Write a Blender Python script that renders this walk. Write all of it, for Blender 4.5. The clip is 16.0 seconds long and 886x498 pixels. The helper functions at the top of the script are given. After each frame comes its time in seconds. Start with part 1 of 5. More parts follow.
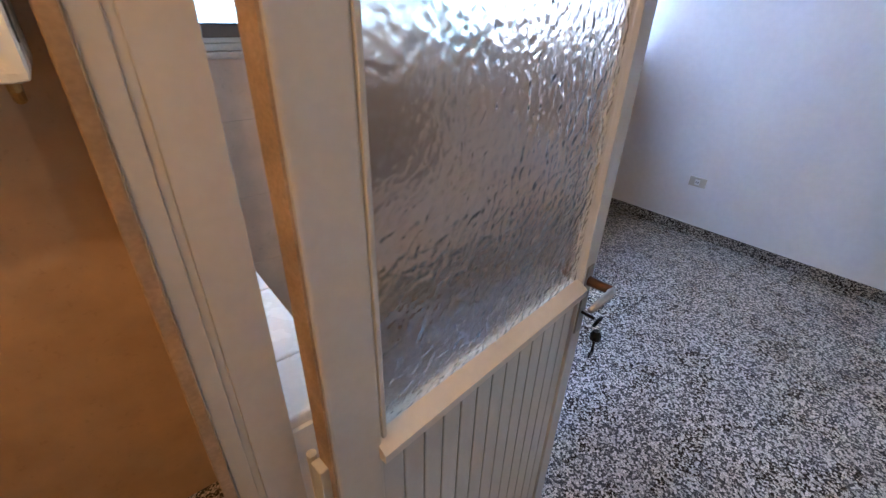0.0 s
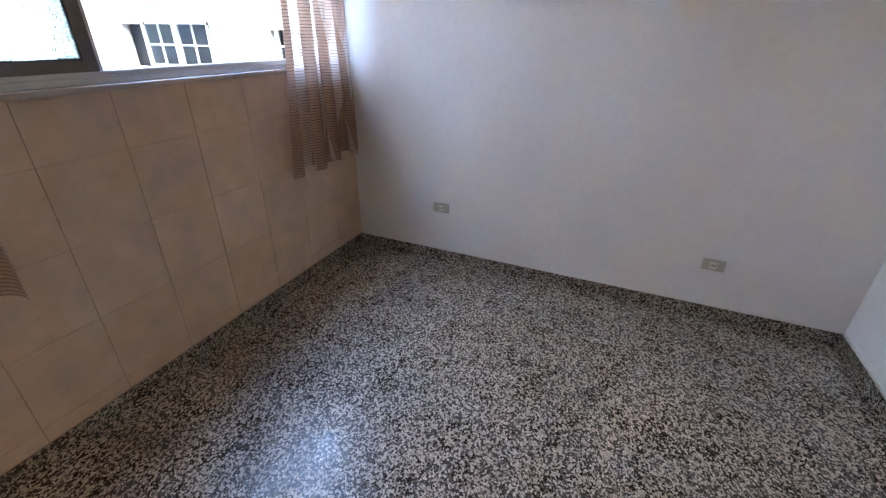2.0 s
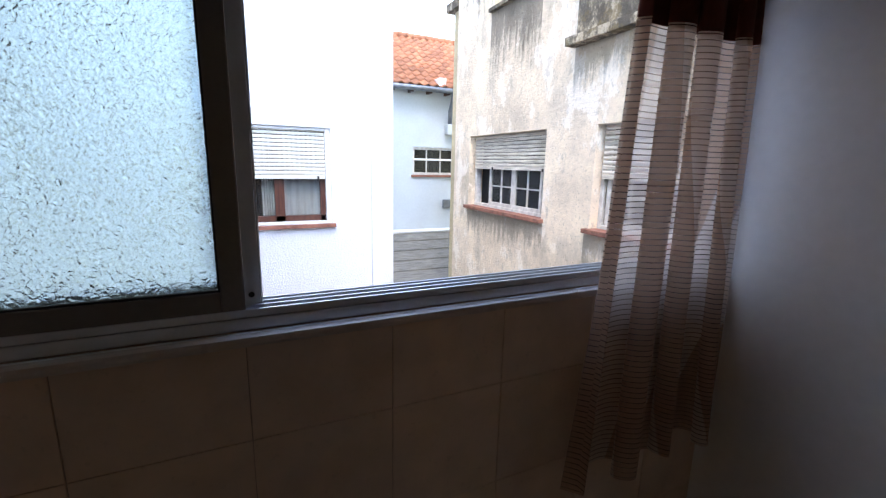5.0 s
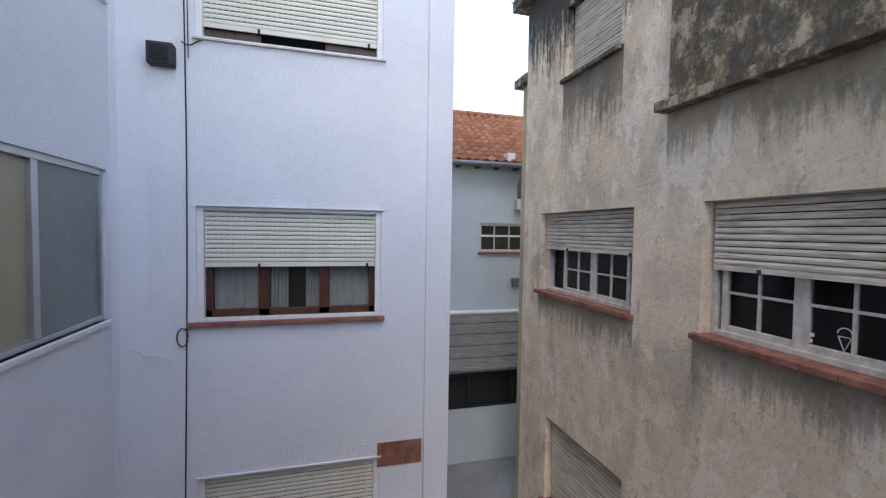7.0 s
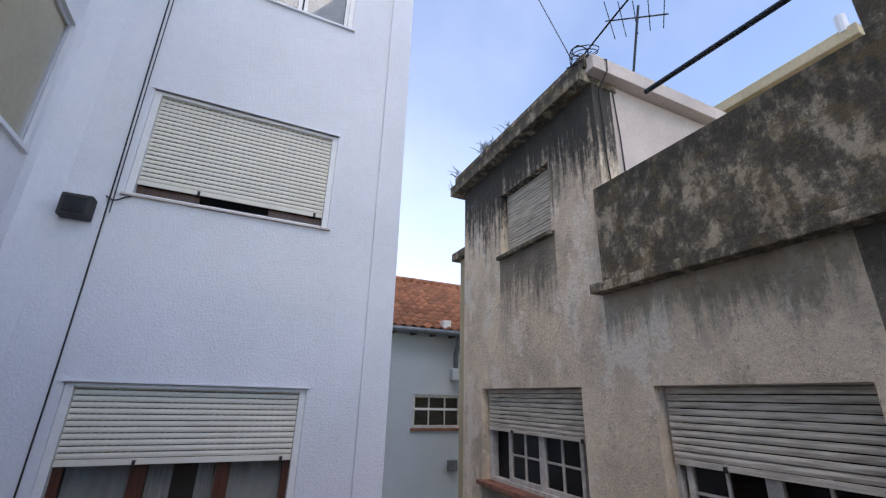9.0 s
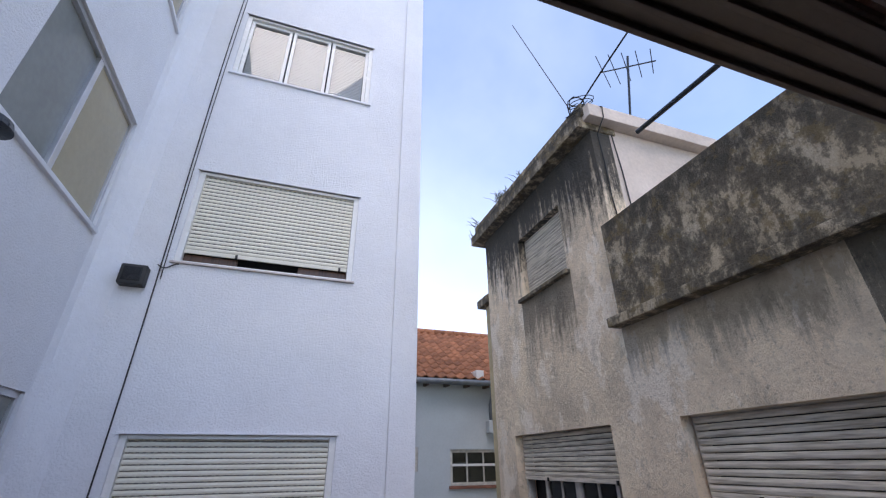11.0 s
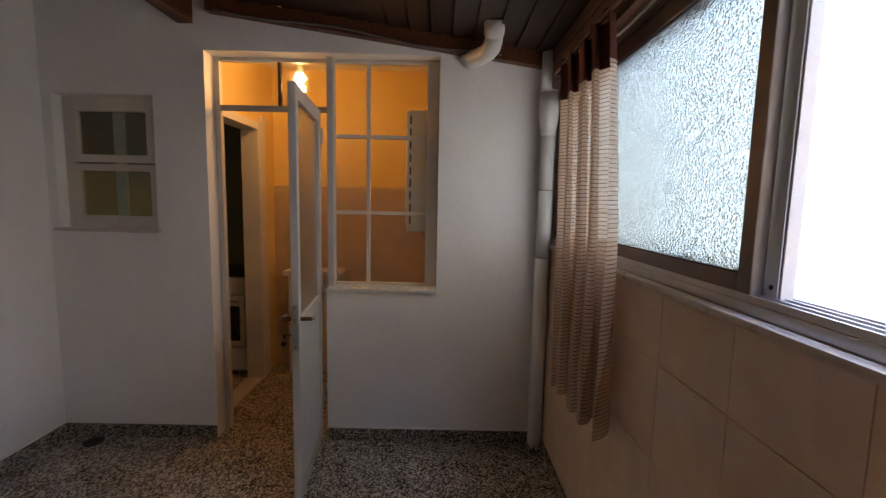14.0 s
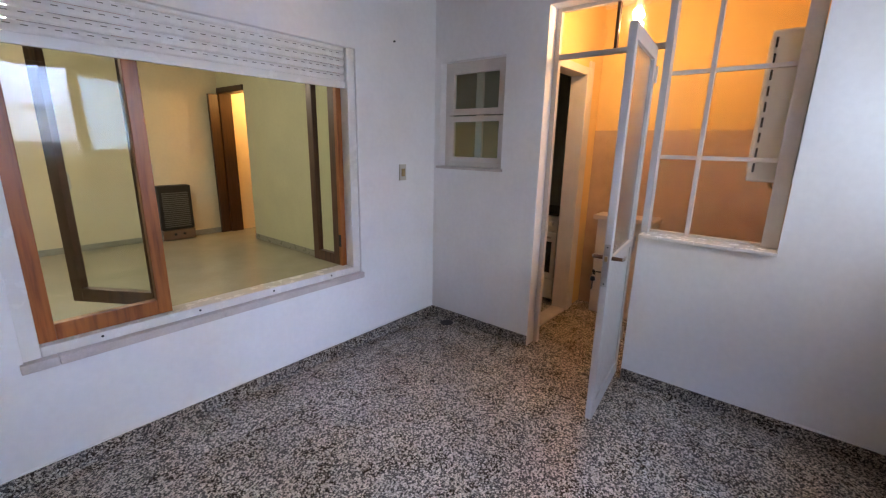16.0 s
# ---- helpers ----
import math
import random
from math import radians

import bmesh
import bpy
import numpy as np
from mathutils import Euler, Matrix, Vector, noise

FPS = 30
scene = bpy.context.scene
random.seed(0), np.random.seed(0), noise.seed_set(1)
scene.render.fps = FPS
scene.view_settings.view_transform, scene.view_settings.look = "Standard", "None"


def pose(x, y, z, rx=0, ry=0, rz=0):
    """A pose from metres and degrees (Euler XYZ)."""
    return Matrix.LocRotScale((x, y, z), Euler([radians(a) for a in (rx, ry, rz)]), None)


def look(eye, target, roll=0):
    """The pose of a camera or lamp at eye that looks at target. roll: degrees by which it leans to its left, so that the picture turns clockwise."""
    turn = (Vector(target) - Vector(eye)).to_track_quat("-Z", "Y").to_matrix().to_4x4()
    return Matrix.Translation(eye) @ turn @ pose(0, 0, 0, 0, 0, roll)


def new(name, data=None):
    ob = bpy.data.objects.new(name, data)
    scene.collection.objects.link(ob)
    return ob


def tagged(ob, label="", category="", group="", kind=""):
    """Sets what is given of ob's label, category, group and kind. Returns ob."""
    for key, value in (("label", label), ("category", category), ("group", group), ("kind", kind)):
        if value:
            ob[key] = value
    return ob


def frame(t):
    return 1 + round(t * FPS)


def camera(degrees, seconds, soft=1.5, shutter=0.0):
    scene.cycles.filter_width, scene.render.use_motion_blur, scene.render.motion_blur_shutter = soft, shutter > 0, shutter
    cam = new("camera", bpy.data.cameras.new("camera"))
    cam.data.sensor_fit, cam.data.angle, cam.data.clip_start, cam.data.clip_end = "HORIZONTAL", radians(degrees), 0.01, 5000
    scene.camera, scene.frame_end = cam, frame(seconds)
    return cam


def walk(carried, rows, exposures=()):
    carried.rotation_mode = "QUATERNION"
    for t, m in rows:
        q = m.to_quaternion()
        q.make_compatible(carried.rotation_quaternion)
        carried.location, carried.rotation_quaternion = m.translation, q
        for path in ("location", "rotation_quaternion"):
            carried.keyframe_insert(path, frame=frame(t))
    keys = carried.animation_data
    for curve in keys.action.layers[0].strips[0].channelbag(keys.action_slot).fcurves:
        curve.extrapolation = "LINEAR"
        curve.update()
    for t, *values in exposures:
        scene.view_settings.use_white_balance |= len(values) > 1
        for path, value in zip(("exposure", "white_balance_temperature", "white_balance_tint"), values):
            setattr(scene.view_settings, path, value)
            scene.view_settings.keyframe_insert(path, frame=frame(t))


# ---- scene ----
cam = camera(92.8, 16.0, soft=1.2, shutter=0.1)
PATH = [
    (0, (-0.136, 1.273, 1.41), (0.992, 2.603, 0.431), 1.6),
    (0.5, (-0.002, 1.196, 1.375), (1.235, 2.451, 0.43), 0.5),
    (0.7, (0.011, 1.134, 1.399), (1.28, 2.354, 0.45), 0.9),
    (1, (0.185, 1.236, 1.336), (1.603, 2.303, 0.415), 1.0),
    (1.2, (0.252, 1.236, 1.362), (1.759, 2.189, 0.457), 0.3),
    (1.5, (0.411, 1.237, 1.413), (2.0, 2.022, 0.485), 0.3),
    (2, (0.647, 1.226, 1.449), (2.283, 1.933, 0.541), 0.8),
    (2.5, (0.776, 1.288, 1.488), (2.474, 1.963, 0.676), 1.6),
    (3, (0.994, 1.232, 1.518), (2.669, 2.089, 0.839), 1.9),
    (3.5, (1.194, 1.285, 1.548), (2.755, 2.381, 0.946), 1.9),
    (4, (1.335, 1.557, 1.559), (2.675, 2.951, 1.049), 1.2),
    (4.5, (1.487, 1.832, 1.58), (2.572, 3.449, 1.121), 1.4),
    (5, (1.656, 2.121, 1.605), (2.494, 3.893, 1.208), 1.3),
    (7.3, (2.078, 2.91, 1.8), (2.6, 4.84, 1.826), 0.7),
    (7.5, (2.072, 2.963, 1.821), (2.586, 4.893, 1.929), 0.6),
    (8, (2.075, 3.058, 1.881), (2.57, 4.974, 2.17), 0.5),
    (8.5, (2.084, 3.117, 1.925), (2.658, 4.973, 2.397), 1.3),
    (9, (2.049, 3.141, 1.937), (2.825, 4.859, 2.605), 1.5),
    (9.2, (2.053, 3.148, 1.943), (2.894, 4.804, 2.686), 1.2),
    (11.3, (2.169, 2.806, 1.726), (2.624, 4.53, 2.632), -0.9),
    (11.5, (2.181, 2.751, 1.719), (2.429, 4.541, 2.577), -0.8),
    (12, (2.228, 2.573, 1.68), (1.946, 4.403, 2.436), -0.8),
    (12.5, (2.287, 2.462, 1.636), (1.393, 4.154, 2.216), -0.2),
    (13, (2.379, 2.501, 1.579), (0.868, 3.751, 1.972), 0.3),
    (13.2, (2.386, 2.526, 1.555), (0.682, 3.531, 1.851), 0.6),
    (13.5, (2.461, 2.419, 1.543), (0.567, 3.056, 1.62), 1.0),
    (14, (2.526, 2.336, 1.496), (0.538, 2.345, 1.281), 1.2),
    (14.5, (2.569, 2.319, 1.47), (0.668, 1.796, 1.138), 1.2),
    (15, (2.628, 2.311, 1.473), (0.869, 1.459, 1.052), 0.9),
    (15.5, (2.662, 2.317, 1.465), (1.041, 1.236, 1.014), 0.9),
    (16, (2.686, 2.321, 1.479), (1.187, 1.089, 0.995), 1.1),
]
EXPOSURES = [
    (0, 6.45, 5450, 12), (1, 6.15, 5950, 11), (2, 6.15, 6400, 10), (3, 5.7, 6500, 11), (3.5, 5.15, 6600, 13), (4, 4.65, 6700, 13),
    (4.5, 4.15, 6900, 15), (5, 3.65, 7100, 15), (5.6, 2.9, 7200, 18), (7.3, 1.88, 7500, 17), (8.5, 1.6, 7500, 17), (9.2, 1.45, 7400, 19),
    (12, 1.75, 7400, 20), (12.5, 1.88, 7150, 16), (13, 2.55, 7800, 18), (13.4, 2.9, 8000, 19), (14, 5.1, 8200, 19), (14.5, 6.15, 7900, 20), (15.3, 6.47, 6750, 18),
    (16, 6.4, 6250, 18),
]
walk(cam, [(t, look(eye, target, roll)) for t, eye, target, roll in PATH], EXPOSURES)

# ---- light ----
SUN_EL, SUN_AZ = radians(58), radians(200)
world = bpy.data.worlds.new("sky")
scene.world = world
world.use_nodes = True
wn, wl = world.node_tree.nodes, world.node_tree.links
sky = wn.new("ShaderNodeTexSky")
sky.sky_type, sky.sun_disc, sky.sun_elevation, sky.sun_rotation = "NISHITA", False, SUN_EL, SUN_AZ
sky.air_density, sky.dust_density, sky.ozone_density = 1.0, 0.15, 2.4
cloud_at = wn.new("ShaderNodeTexCoord")
cloud = wn.new("ShaderNodeTexNoise")
cloud.inputs["Scale"].default_value, cloud.inputs["Detail"].default_value = 1.3, 6
cloud_ramp = wn.new("ShaderNodeValToRGB")
cloud_ramp.color_ramp.elements[0].position, cloud_ramp.color_ramp.elements[1].position = 0.4, 0.85
cloud_ramp.color_ramp.elements[1].color = (0.45, 0.45, 0.45, 1)
cloud_mix = wn.new("ShaderNodeMix")
cloud_mix.data_type = "RGBA"
cloud_mix.inputs["B"].default_value = (3.4, 4.05, 5.3, 1)
wl.new(cloud_at.outputs["Generated"], cloud.inputs["Vector"])
wl.new(cloud.outputs["Fac"], cloud_ramp.inputs["Fac"])
wl.new(cloud_ramp.outputs["Color"], cloud_mix.inputs["Factor"])
wl.new(sky.outputs["Color"], cloud_mix.inputs["A"])
wl.new(cloud_mix.outputs["Result"], wn["Background"].inputs["Color"])
wn["Background"].inputs["Strength"].default_value = 0.14
sun = new("sun", bpy.data.lights.new("sun", "SUN"))
sun.data.energy, sun.data.angle, sun.data.color = 0.4, radians(35), (1.0, 0.97, 0.93)
sun.matrix_world = look((0, 0, 0), (-math.cos(SUN_EL) * math.sin(SUN_AZ), -math.cos(SUN_EL) * math.cos(SUN_AZ), -math.sin(SUN_EL)))


def lamp_light(name, at, watts, colour, radius):
    ob = new(name, bpy.data.lights.new(name, "POINT"))
    ob.data.energy, ob.data.color, ob.data.shadow_soft_size = watts, colour, radius
    ob.location = at
    return ob


lamp_light("passage_bulb_light", (-0.45, 1.355, 2.252), 0.185, (1.0, 0.54, 0.2), 0.03)
lamp_light("living_globe_light", (2.2, -2.4, 2.3), 0.8, (1.0, 0.86, 0.6), 0.09)
lamp_light("corridor_light", (-1.1, -4.4, 2.2), 0.38, (1.0, 0.55, 0.16), 0.06)

# area lamp added in the opening behind the obscured sash, boosting the sky's light
fill_lamp = new("window_fill_light", bpy.data.lights.new("window_fill_light", "AREA"))
fill_lamp.data.shape, fill_lamp.data.size, fill_lamp.data.size_y = "RECTANGLE", 1.42, 0.68
fill_lamp.data.energy, fill_lamp.data.color = 0.25, (0.88, 0.94, 1.0)
fill_lamp.matrix_world = look((0.87, 3.085, 1.695), (0.87, 2.0, 1.695))

# ---- materials ----
def nodes_of(name):
    m = bpy.data.materials.new(name)
    m.use_nodes = True
    nt = m.node_tree
    return m, nt, nt.nodes["Principled BSDF"]


def noise_of(nt, scale, detail=4.0, stretch=None, rough=0.55):
    geo = nt.nodes.new("ShaderNodeNewGeometry")
    n = nt.nodes.new("ShaderNodeTexNoise")
    n.inputs["Scale"].default_value, n.inputs["Detail"].default_value, n.inputs["Roughness"].default_value = scale, detail, rough
    if stretch:
        mp = nt.nodes.new("ShaderNodeMapping")
        mp.inputs["Scale"].default_value = stretch
        nt.links.new(geo.outputs["Position"], mp.inputs["Vector"])
        nt.links.new(mp.outputs["Vector"], n.inputs["Vector"])
    else:
        nt.links.new(geo.outputs["Position"], n.inputs["Vector"])
    return n.outputs["Fac"]


def ramp_of(nt, fac, stops):
    r = nt.nodes.new("ShaderNodeValToRGB")
    e = r.color_ramp.elements
    while len(e) < len(stops):
        e.new(0.5)
    for el, (p, c) in zip(e, stops):
        el.position = p
        el.color = (*c, 1) if isinstance(c, tuple) else (c, c, c, 1)
    nt.links.new(fac, r.inputs["Fac"])
    return r.outputs["Color"]


def mix_of(nt, fac, a, b, mode="MIX"):
    x = nt.nodes.new("ShaderNodeMix")
    x.data_type, x.blend_type = "RGBA", mode
    for key, v in (("Factor", fac), ("A", a), ("B", b)):
        if isinstance(v, (int, float)):
            x.inputs[key].default_value = v
        elif isinstance(v, tuple):
            x.inputs[key].default_value = (*v, 1)
        else:
            nt.links.new(v, x.inputs[key])
    return x.outputs["Result"]


def bump_of(nt, bsdf, height, strength, distance=0.004):
    b = nt.nodes.new("ShaderNodeBump")
    b.inputs["Strength"].default_value, b.inputs["Distance"].default_value = strength, distance
    nt.links.new(height, b.inputs["Height"])
    nt.links.new(b.outputs["Normal"], bsdf.inputs["Normal"])


def shade(c, f):
    return tuple(min(1.0, v * f) for v in c)


def plain(name, base, rough=0.5, metal=0.0, var=0.08, scale=5.0, bump=0.15, bump_scale=90.0, distance=0.002, coat=0.0):
    """Colour that varies at two scales, with a fine relief."""
    m, nt, bs = nodes_of(name)
    big = ramp_of(nt, noise_of(nt, scale), [(0.3, shade(base, 1 - var)), (0.7, shade(base, 1 + var * 0.6))])
    fine = ramp_of(nt, noise_of(nt, scale * 14), [(0.35, 1 - var * 0.7), (0.65, 1.0)])
    nt.links.new(mix_of(nt, 1.0, big, fine, "MULTIPLY"), bs.inputs["Base Color"])
    rr = ramp_of(nt, noise_of(nt, scale * 3), [(0.3, max(0.02, rough - 0.06)), (0.7, min(1, rough + 0.06))])
    nt.links.new(rr, bs.inputs["Roughness"])
    bs.inputs["Metallic"].default_value = metal
    bs.inputs["Coat Weight"].default_value = coat
    if bump:
        bump_of(nt, bs, noise_of(nt, bump_scale), bump, distance)
    return m


def wood(name, dark, light, rough=0.4, along="z", scale=1.0):
    m, nt, bs = nodes_of(name)
    st = {"x": (1.5, 22, 22), "y": (22, 1.5, 22), "z": (22, 22, 1.5)}[along]
    g = noise_of(nt, 2.2 * scale, 6, st)
    c = ramp_of(nt, g, [(0.3, dark), (0.55, light), (0.8, shade(light, 1.15))])
    c = mix_of(nt, 1.0, c, ramp_of(nt, noise_of(nt, 3), [(0.3, 0.8), (0.7, 1.0)]), "MULTIPLY")
    nt.links.new(c, bs.inputs["Base Color"])
    bs.inputs["Roughness"].default_value = rough
    bump_of(nt, bs, g, 0.15, 0.002)
    return m


def terrazzo(name, bright=1.0):
    m, nt, bs = nodes_of(name)
    geo = nt.nodes.new("ShaderNodeNewGeometry")
    warp = nt.nodes.new("ShaderNodeTexNoise")
    warp.inputs["Scale"].default_value = 45
    nt.links.new(geo.outputs["Position"], warp.inputs["Vector"])
    add = nt.nodes.new("ShaderNodeVectorMath")
    add.operation = "MULTIPLY_ADD"
    add.inputs[1].default_value = (0.009, 0.009, 0.009)
    nt.links.new(warp.outputs["Color"], add.inputs[0])
    nt.links.new(geo.outputs["Position"], add.inputs[2])
    tone = None
    for scale in (240.0, 122.0):
        v = nt.nodes.new("ShaderNodeTexVoronoi")
        v.inputs["Scale"].default_value = scale
        e = nt.nodes.new("ShaderNodeTexVoronoi")
        e.feature = "DISTANCE_TO_EDGE"
        e.inputs["Scale"].default_value = scale
        for q in (v, e):
            nt.links.new(add.outputs["Vector"], q.inputs["Vector"])
        sep = nt.nodes.new("ShaderNodeSeparateColor")
        nt.links.new(v.outputs["Color"], sep.inputs["Color"])
        edge = ramp_of(nt, e.outputs["Distance"], [(0.02, 0.0), (0.09, 1.0)])
        if tone is None:
            fine = ramp_of(nt, sep.outputs["Red"], [(0.0, (0.012, 0.010, 0.008)), (0.52, (0.045, 0.034, 0.026)), (0.6, (0.30, 0.25, 0.20)), (1.0, (0.55, 0.48, 0.40))])
            tone = mix_of(nt, edge, (0.06, 0.052, 0.045), fine)
        else:
            stone = ramp_of(nt, sep.outputs["Red"], [(0.0, (0.014, 0.011, 0.009)), (0.33, (0.06, 0.046, 0.036)), (0.38, (0.50, 0.43, 0.355)), (1.0, (0.84, 0.75, 0.64))])
            here = ramp_of(nt, sep.outputs["Green"], [(0.27, 0.0), (0.29, 1.0)])
            tone = mix_of(nt, mix_of(nt, 1.0, here, edge, "MULTIPLY"), tone, stone)
    dirt = ramp_of(nt, noise_of(nt, 2.5, 5), [(0.3, 0.86 * bright), (0.7, 1.12 * bright)])
    c = mix_of(nt, 1.0, tone, dirt, "MULTIPLY")
    info = nt.nodes.new("ShaderNodeObjectInfo")
    c = mix_of(nt, 1.0, c, ramp_of(nt, info.outputs["Random"], [(0.0, 0.93), (1.0, 1.0)]), "MULTIPLY")
    nt.links.new(c, bs.inputs["Base Color"])
    nt.links.new(ramp_of(nt, noise_of(nt, 6, 5), [(0.3, 0.2), (0.7, 0.38)]), bs.inputs["Roughness"])
    bump_of(nt, bs, noise_of(nt, 70), 0.12, 0.002)
    return m


def wall_tile(name, base):
    m, nt, bs = nodes_of(name)
    c = ramp_of(nt, noise_of(nt, 9, 6), [(0.3, shade(base, 0.86)), (0.7, shade(base, 1.06))])
    specks = ramp_of(nt, noise_of(nt, 60, 2), [(0.27, 0.9), (0.36, 1.0)])
    c = mix_of(nt, 1.0, c, specks, "MULTIPLY")
    info = nt.nodes.new("ShaderNodeObjectInfo")
    c = mix_of(nt, 1.0, c, ramp_of(nt, info.outputs["Random"], [(0.0, 0.93), (1.0, 1.0)]), "MULTIPLY")
    nt.links.new(c, bs.inputs["Base Color"])
    bs.inputs["Roughness"].default_value = 0.42
    bump_of(nt, bs, noise_of(nt, 30), 0.08, 0.002)
    return m


def textured_glass(name, tint, scale, strength, rough, worms=False):
    m, nt, bs = nodes_of(name)
    bs.inputs["Base Color"].default_value = (*tint, 1)
    bs.inputs["Transmission Weight"].default_value = 1.0
    bs.inputs["Roughness"].default_value = rough
    bs.inputs["IOR"].default_value = 1.45
    geo = nt.nodes.new("ShaderNodeNewGeometry")
    v = nt.nodes.new("ShaderNodeTexVoronoi")
    v.feature = "SMOOTH_F1" if not worms else "DISTANCE_TO_EDGE"
    v.inputs["Scale"].default_value = scale
    warp = nt.nodes.new("ShaderNodeTexNoise")
    warp.inputs["Scale"].default_value = scale * 0.5
    add = nt.nodes.new("ShaderNodeVectorMath")
    add.operation = "MULTIPLY_ADD"
    k = 1.2 / scale
    add.inputs[1].default_value = (k, k, k)
    nt.links.new(geo.outputs["Position"], warp.inputs["Vector"])
    nt.links.new(warp.outputs["Color"], add.inputs[0])
    nt.links.new(geo.outputs["Position"], add.inputs[2])
    nt.links.new(add.outputs["Vector"], v.inputs["Vector"])
    bump_of(nt, bs, v.outputs["Distance"], strength, 0.01)
    return m


def clear_glass(name, tint=(0.93, 0.97, 0.95), ior=1.45):
    m, nt, bs = nodes_of(name)
    bs.inputs["Base Color"].default_value = (*tint, 1)
    bs.inputs["Transmission Weight"].default_value = 1.0
    bs.inputs["Roughness"].default_value = 0.0
    bs.inputs["IOR"].default_value = ior
    bump_of(nt, bs, noise_of(nt, 3), 0.02, 0.003)
    return m


def glowing(name, colour, strength):
    m, nt, bs = nodes_of(name)
    bs.inputs["Base Color"].default_value = (*colour, 1)
    bs.inputs["Emission Color"].default_value = (*colour, 1)
    bs.inputs["Emission Strength"].default_value = strength
    return m


def weathered(name, base, ledges, soot=0.7, moss=0.0):
    """Old cement render: patches, fine cracks of tone, and dark runs of water below the ledges at the given heights."""
    m, nt, bs = nodes_of(name)
    c = ramp_of(nt, noise_of(nt, 1.1, 7), [(0.25, shade(base, 0.76)), (0.5, base), (0.75, shade(base, 1.2))])
    c = mix_of(nt, 1.0, c, ramp_of(nt, noise_of(nt, 9, 10, None, 0.7), [(0.3, 0.84), (0.6, 1.0)]), "MULTIPLY")
    damp = ramp_of(nt, noise_of(nt, 0.9, 9, (1, 1, 0.55), 0.62), [(0.54, 0.0), (0.64, 0.45)])
    c = mix_of(nt, damp, c, (0.25, 0.215, 0.16))
    pale = ramp_of(nt, noise_of(nt, 2.3, 12, (1, 1, 0.6), 0.68), [(0.54, 0.0), (0.57, 0.65 - 0.4 * moss)])
    c = mix_of(nt, pale, c, (min(1, base[0] * 1.1), base[1] * 1.2, base[2] * 1.38))
    peel = ramp_of(nt, noise_of(nt, 5.0, 12, (1, 1, 0.6), 0.75), [(0.57, 0.0), (0.6, 0.4 - 0.25 * moss)])
    c = mix_of(nt, peel, c, (0.40, 0.33, 0.24))
    run = mix_of(nt, 0.25, noise_of(nt, 1.0, 10, (12.0, 12.0, 0.45), 0.76), noise_of(nt, 1.3, 4, (1.5, 1.5, 0.5)))
    run = mix_of(nt, 0.4, run, noise_of(nt, 15, 14, (1, 1, 0.45), 0.85))
    geo = nt.nodes.new("ShaderNodeNewGeometry")
    sep = nt.nodes.new("ShaderNodeSeparateXYZ")
    nt.links.new(geo.outputs["Position"], sep.inputs["Vector"])
    for z, reach, force, ya, yb in ledges:
        mr = nt.nodes.new("ShaderNodeMapRange")
        mr.inputs["From Min"].default_value, mr.inputs["From Max"].default_value = z - reach, z
        mr.inputs["To Min"].default_value, mr.inputs["To Max"].default_value = 0.0, 1.0
        nt.links.new(sep.outputs["Z"], mr.inputs["Value"])
        below = nt.nodes.new("ShaderNodeMath")
        below.operation = "LESS_THAN"
        below.inputs[1].default_value = z + 0.02
        nt.links.new(sep.outputs["Z"], below.inputs[0])
        a = nt.nodes.new("ShaderNodeMath")
        a.operation = "MULTIPLY"
        nt.links.new(mr.outputs["Result"], a.inputs[0])
        nt.links.new(below.outputs["Value"], a.inputs[1])
        s = nt.nodes.new("ShaderNodeMath")
        s.operation = "MULTIPLY_ADD"
        nt.links.new(run, s.inputs[0])
        s.inputs[1].default_value = 1.0
        b2 = nt.nodes.new("ShaderNodeMath")
        b2.operation = "MULTIPLY_ADD"
        for lim, way in ((ya, "GREATER_THAN"), (yb, "LESS_THAN")):
            cut = nt.nodes.new("ShaderNodeMath")
            cut.operation = way
            cut.inputs[1].default_value = lim
            nt.links.new(sep.outputs["Y"], cut.inputs[0])
            both = nt.nodes.new("ShaderNodeMath")
            both.operation = "MULTIPLY"
            nt.links.new(a.outputs["Value"], both.inputs[0])
            nt.links.new(cut.outputs["Value"], both.inputs[1])
            a = both
        nt.links.new(a.outputs["Value"], b2.inputs[0])
        b2.inputs[1].default_value, b2.inputs[2].default_value = 0.34, -0.24
        nt.links.new(b2.outputs["Value"], s.inputs[2])
        k = ramp_of(nt, s.outputs["Value"], [(0.43, 0.0), (0.475, force * 0.45), (0.52, force)])
        c = mix_of(nt, k, c, (0.035, 0.034, 0.03))
    if moss:
        mm = ramp_of(nt, mix_of(nt, 0.3, noise_of(nt, 4.5, 14, (1, 1, 0.75), 0.8), noise_of(nt, 1.2, 9, (5, 5, 1.3), 0.7)), [(0.45, 0.0), (0.485, moss * 0.75), (0.54, moss)])
        c = mix_of(nt, mm, c, (0.032, 0.028, 0.02))
        gm = ramp_of(nt, noise_of(nt, 3.6, 12, None, 0.76), [(0.53, 0.0), (0.57, 0.6)])
        c = mix_of(nt, gm, c, (0.17, 0.12, 0.05))
    speck = ramp_of(nt, noise_of(nt, 26, 5), [(0.3, soot), (0.42, 1.0)])
    c = mix_of(nt, 1.0, c, speck, "MULTIPLY")
    nt.links.new(c, bs.inputs["Base Color"])
    bs.inputs["Roughness"].default_value = 0.92
    bump_of(nt, bs, noise_of(nt, 16, 12, None, 0.74), 1.0, 0.03)
    return m


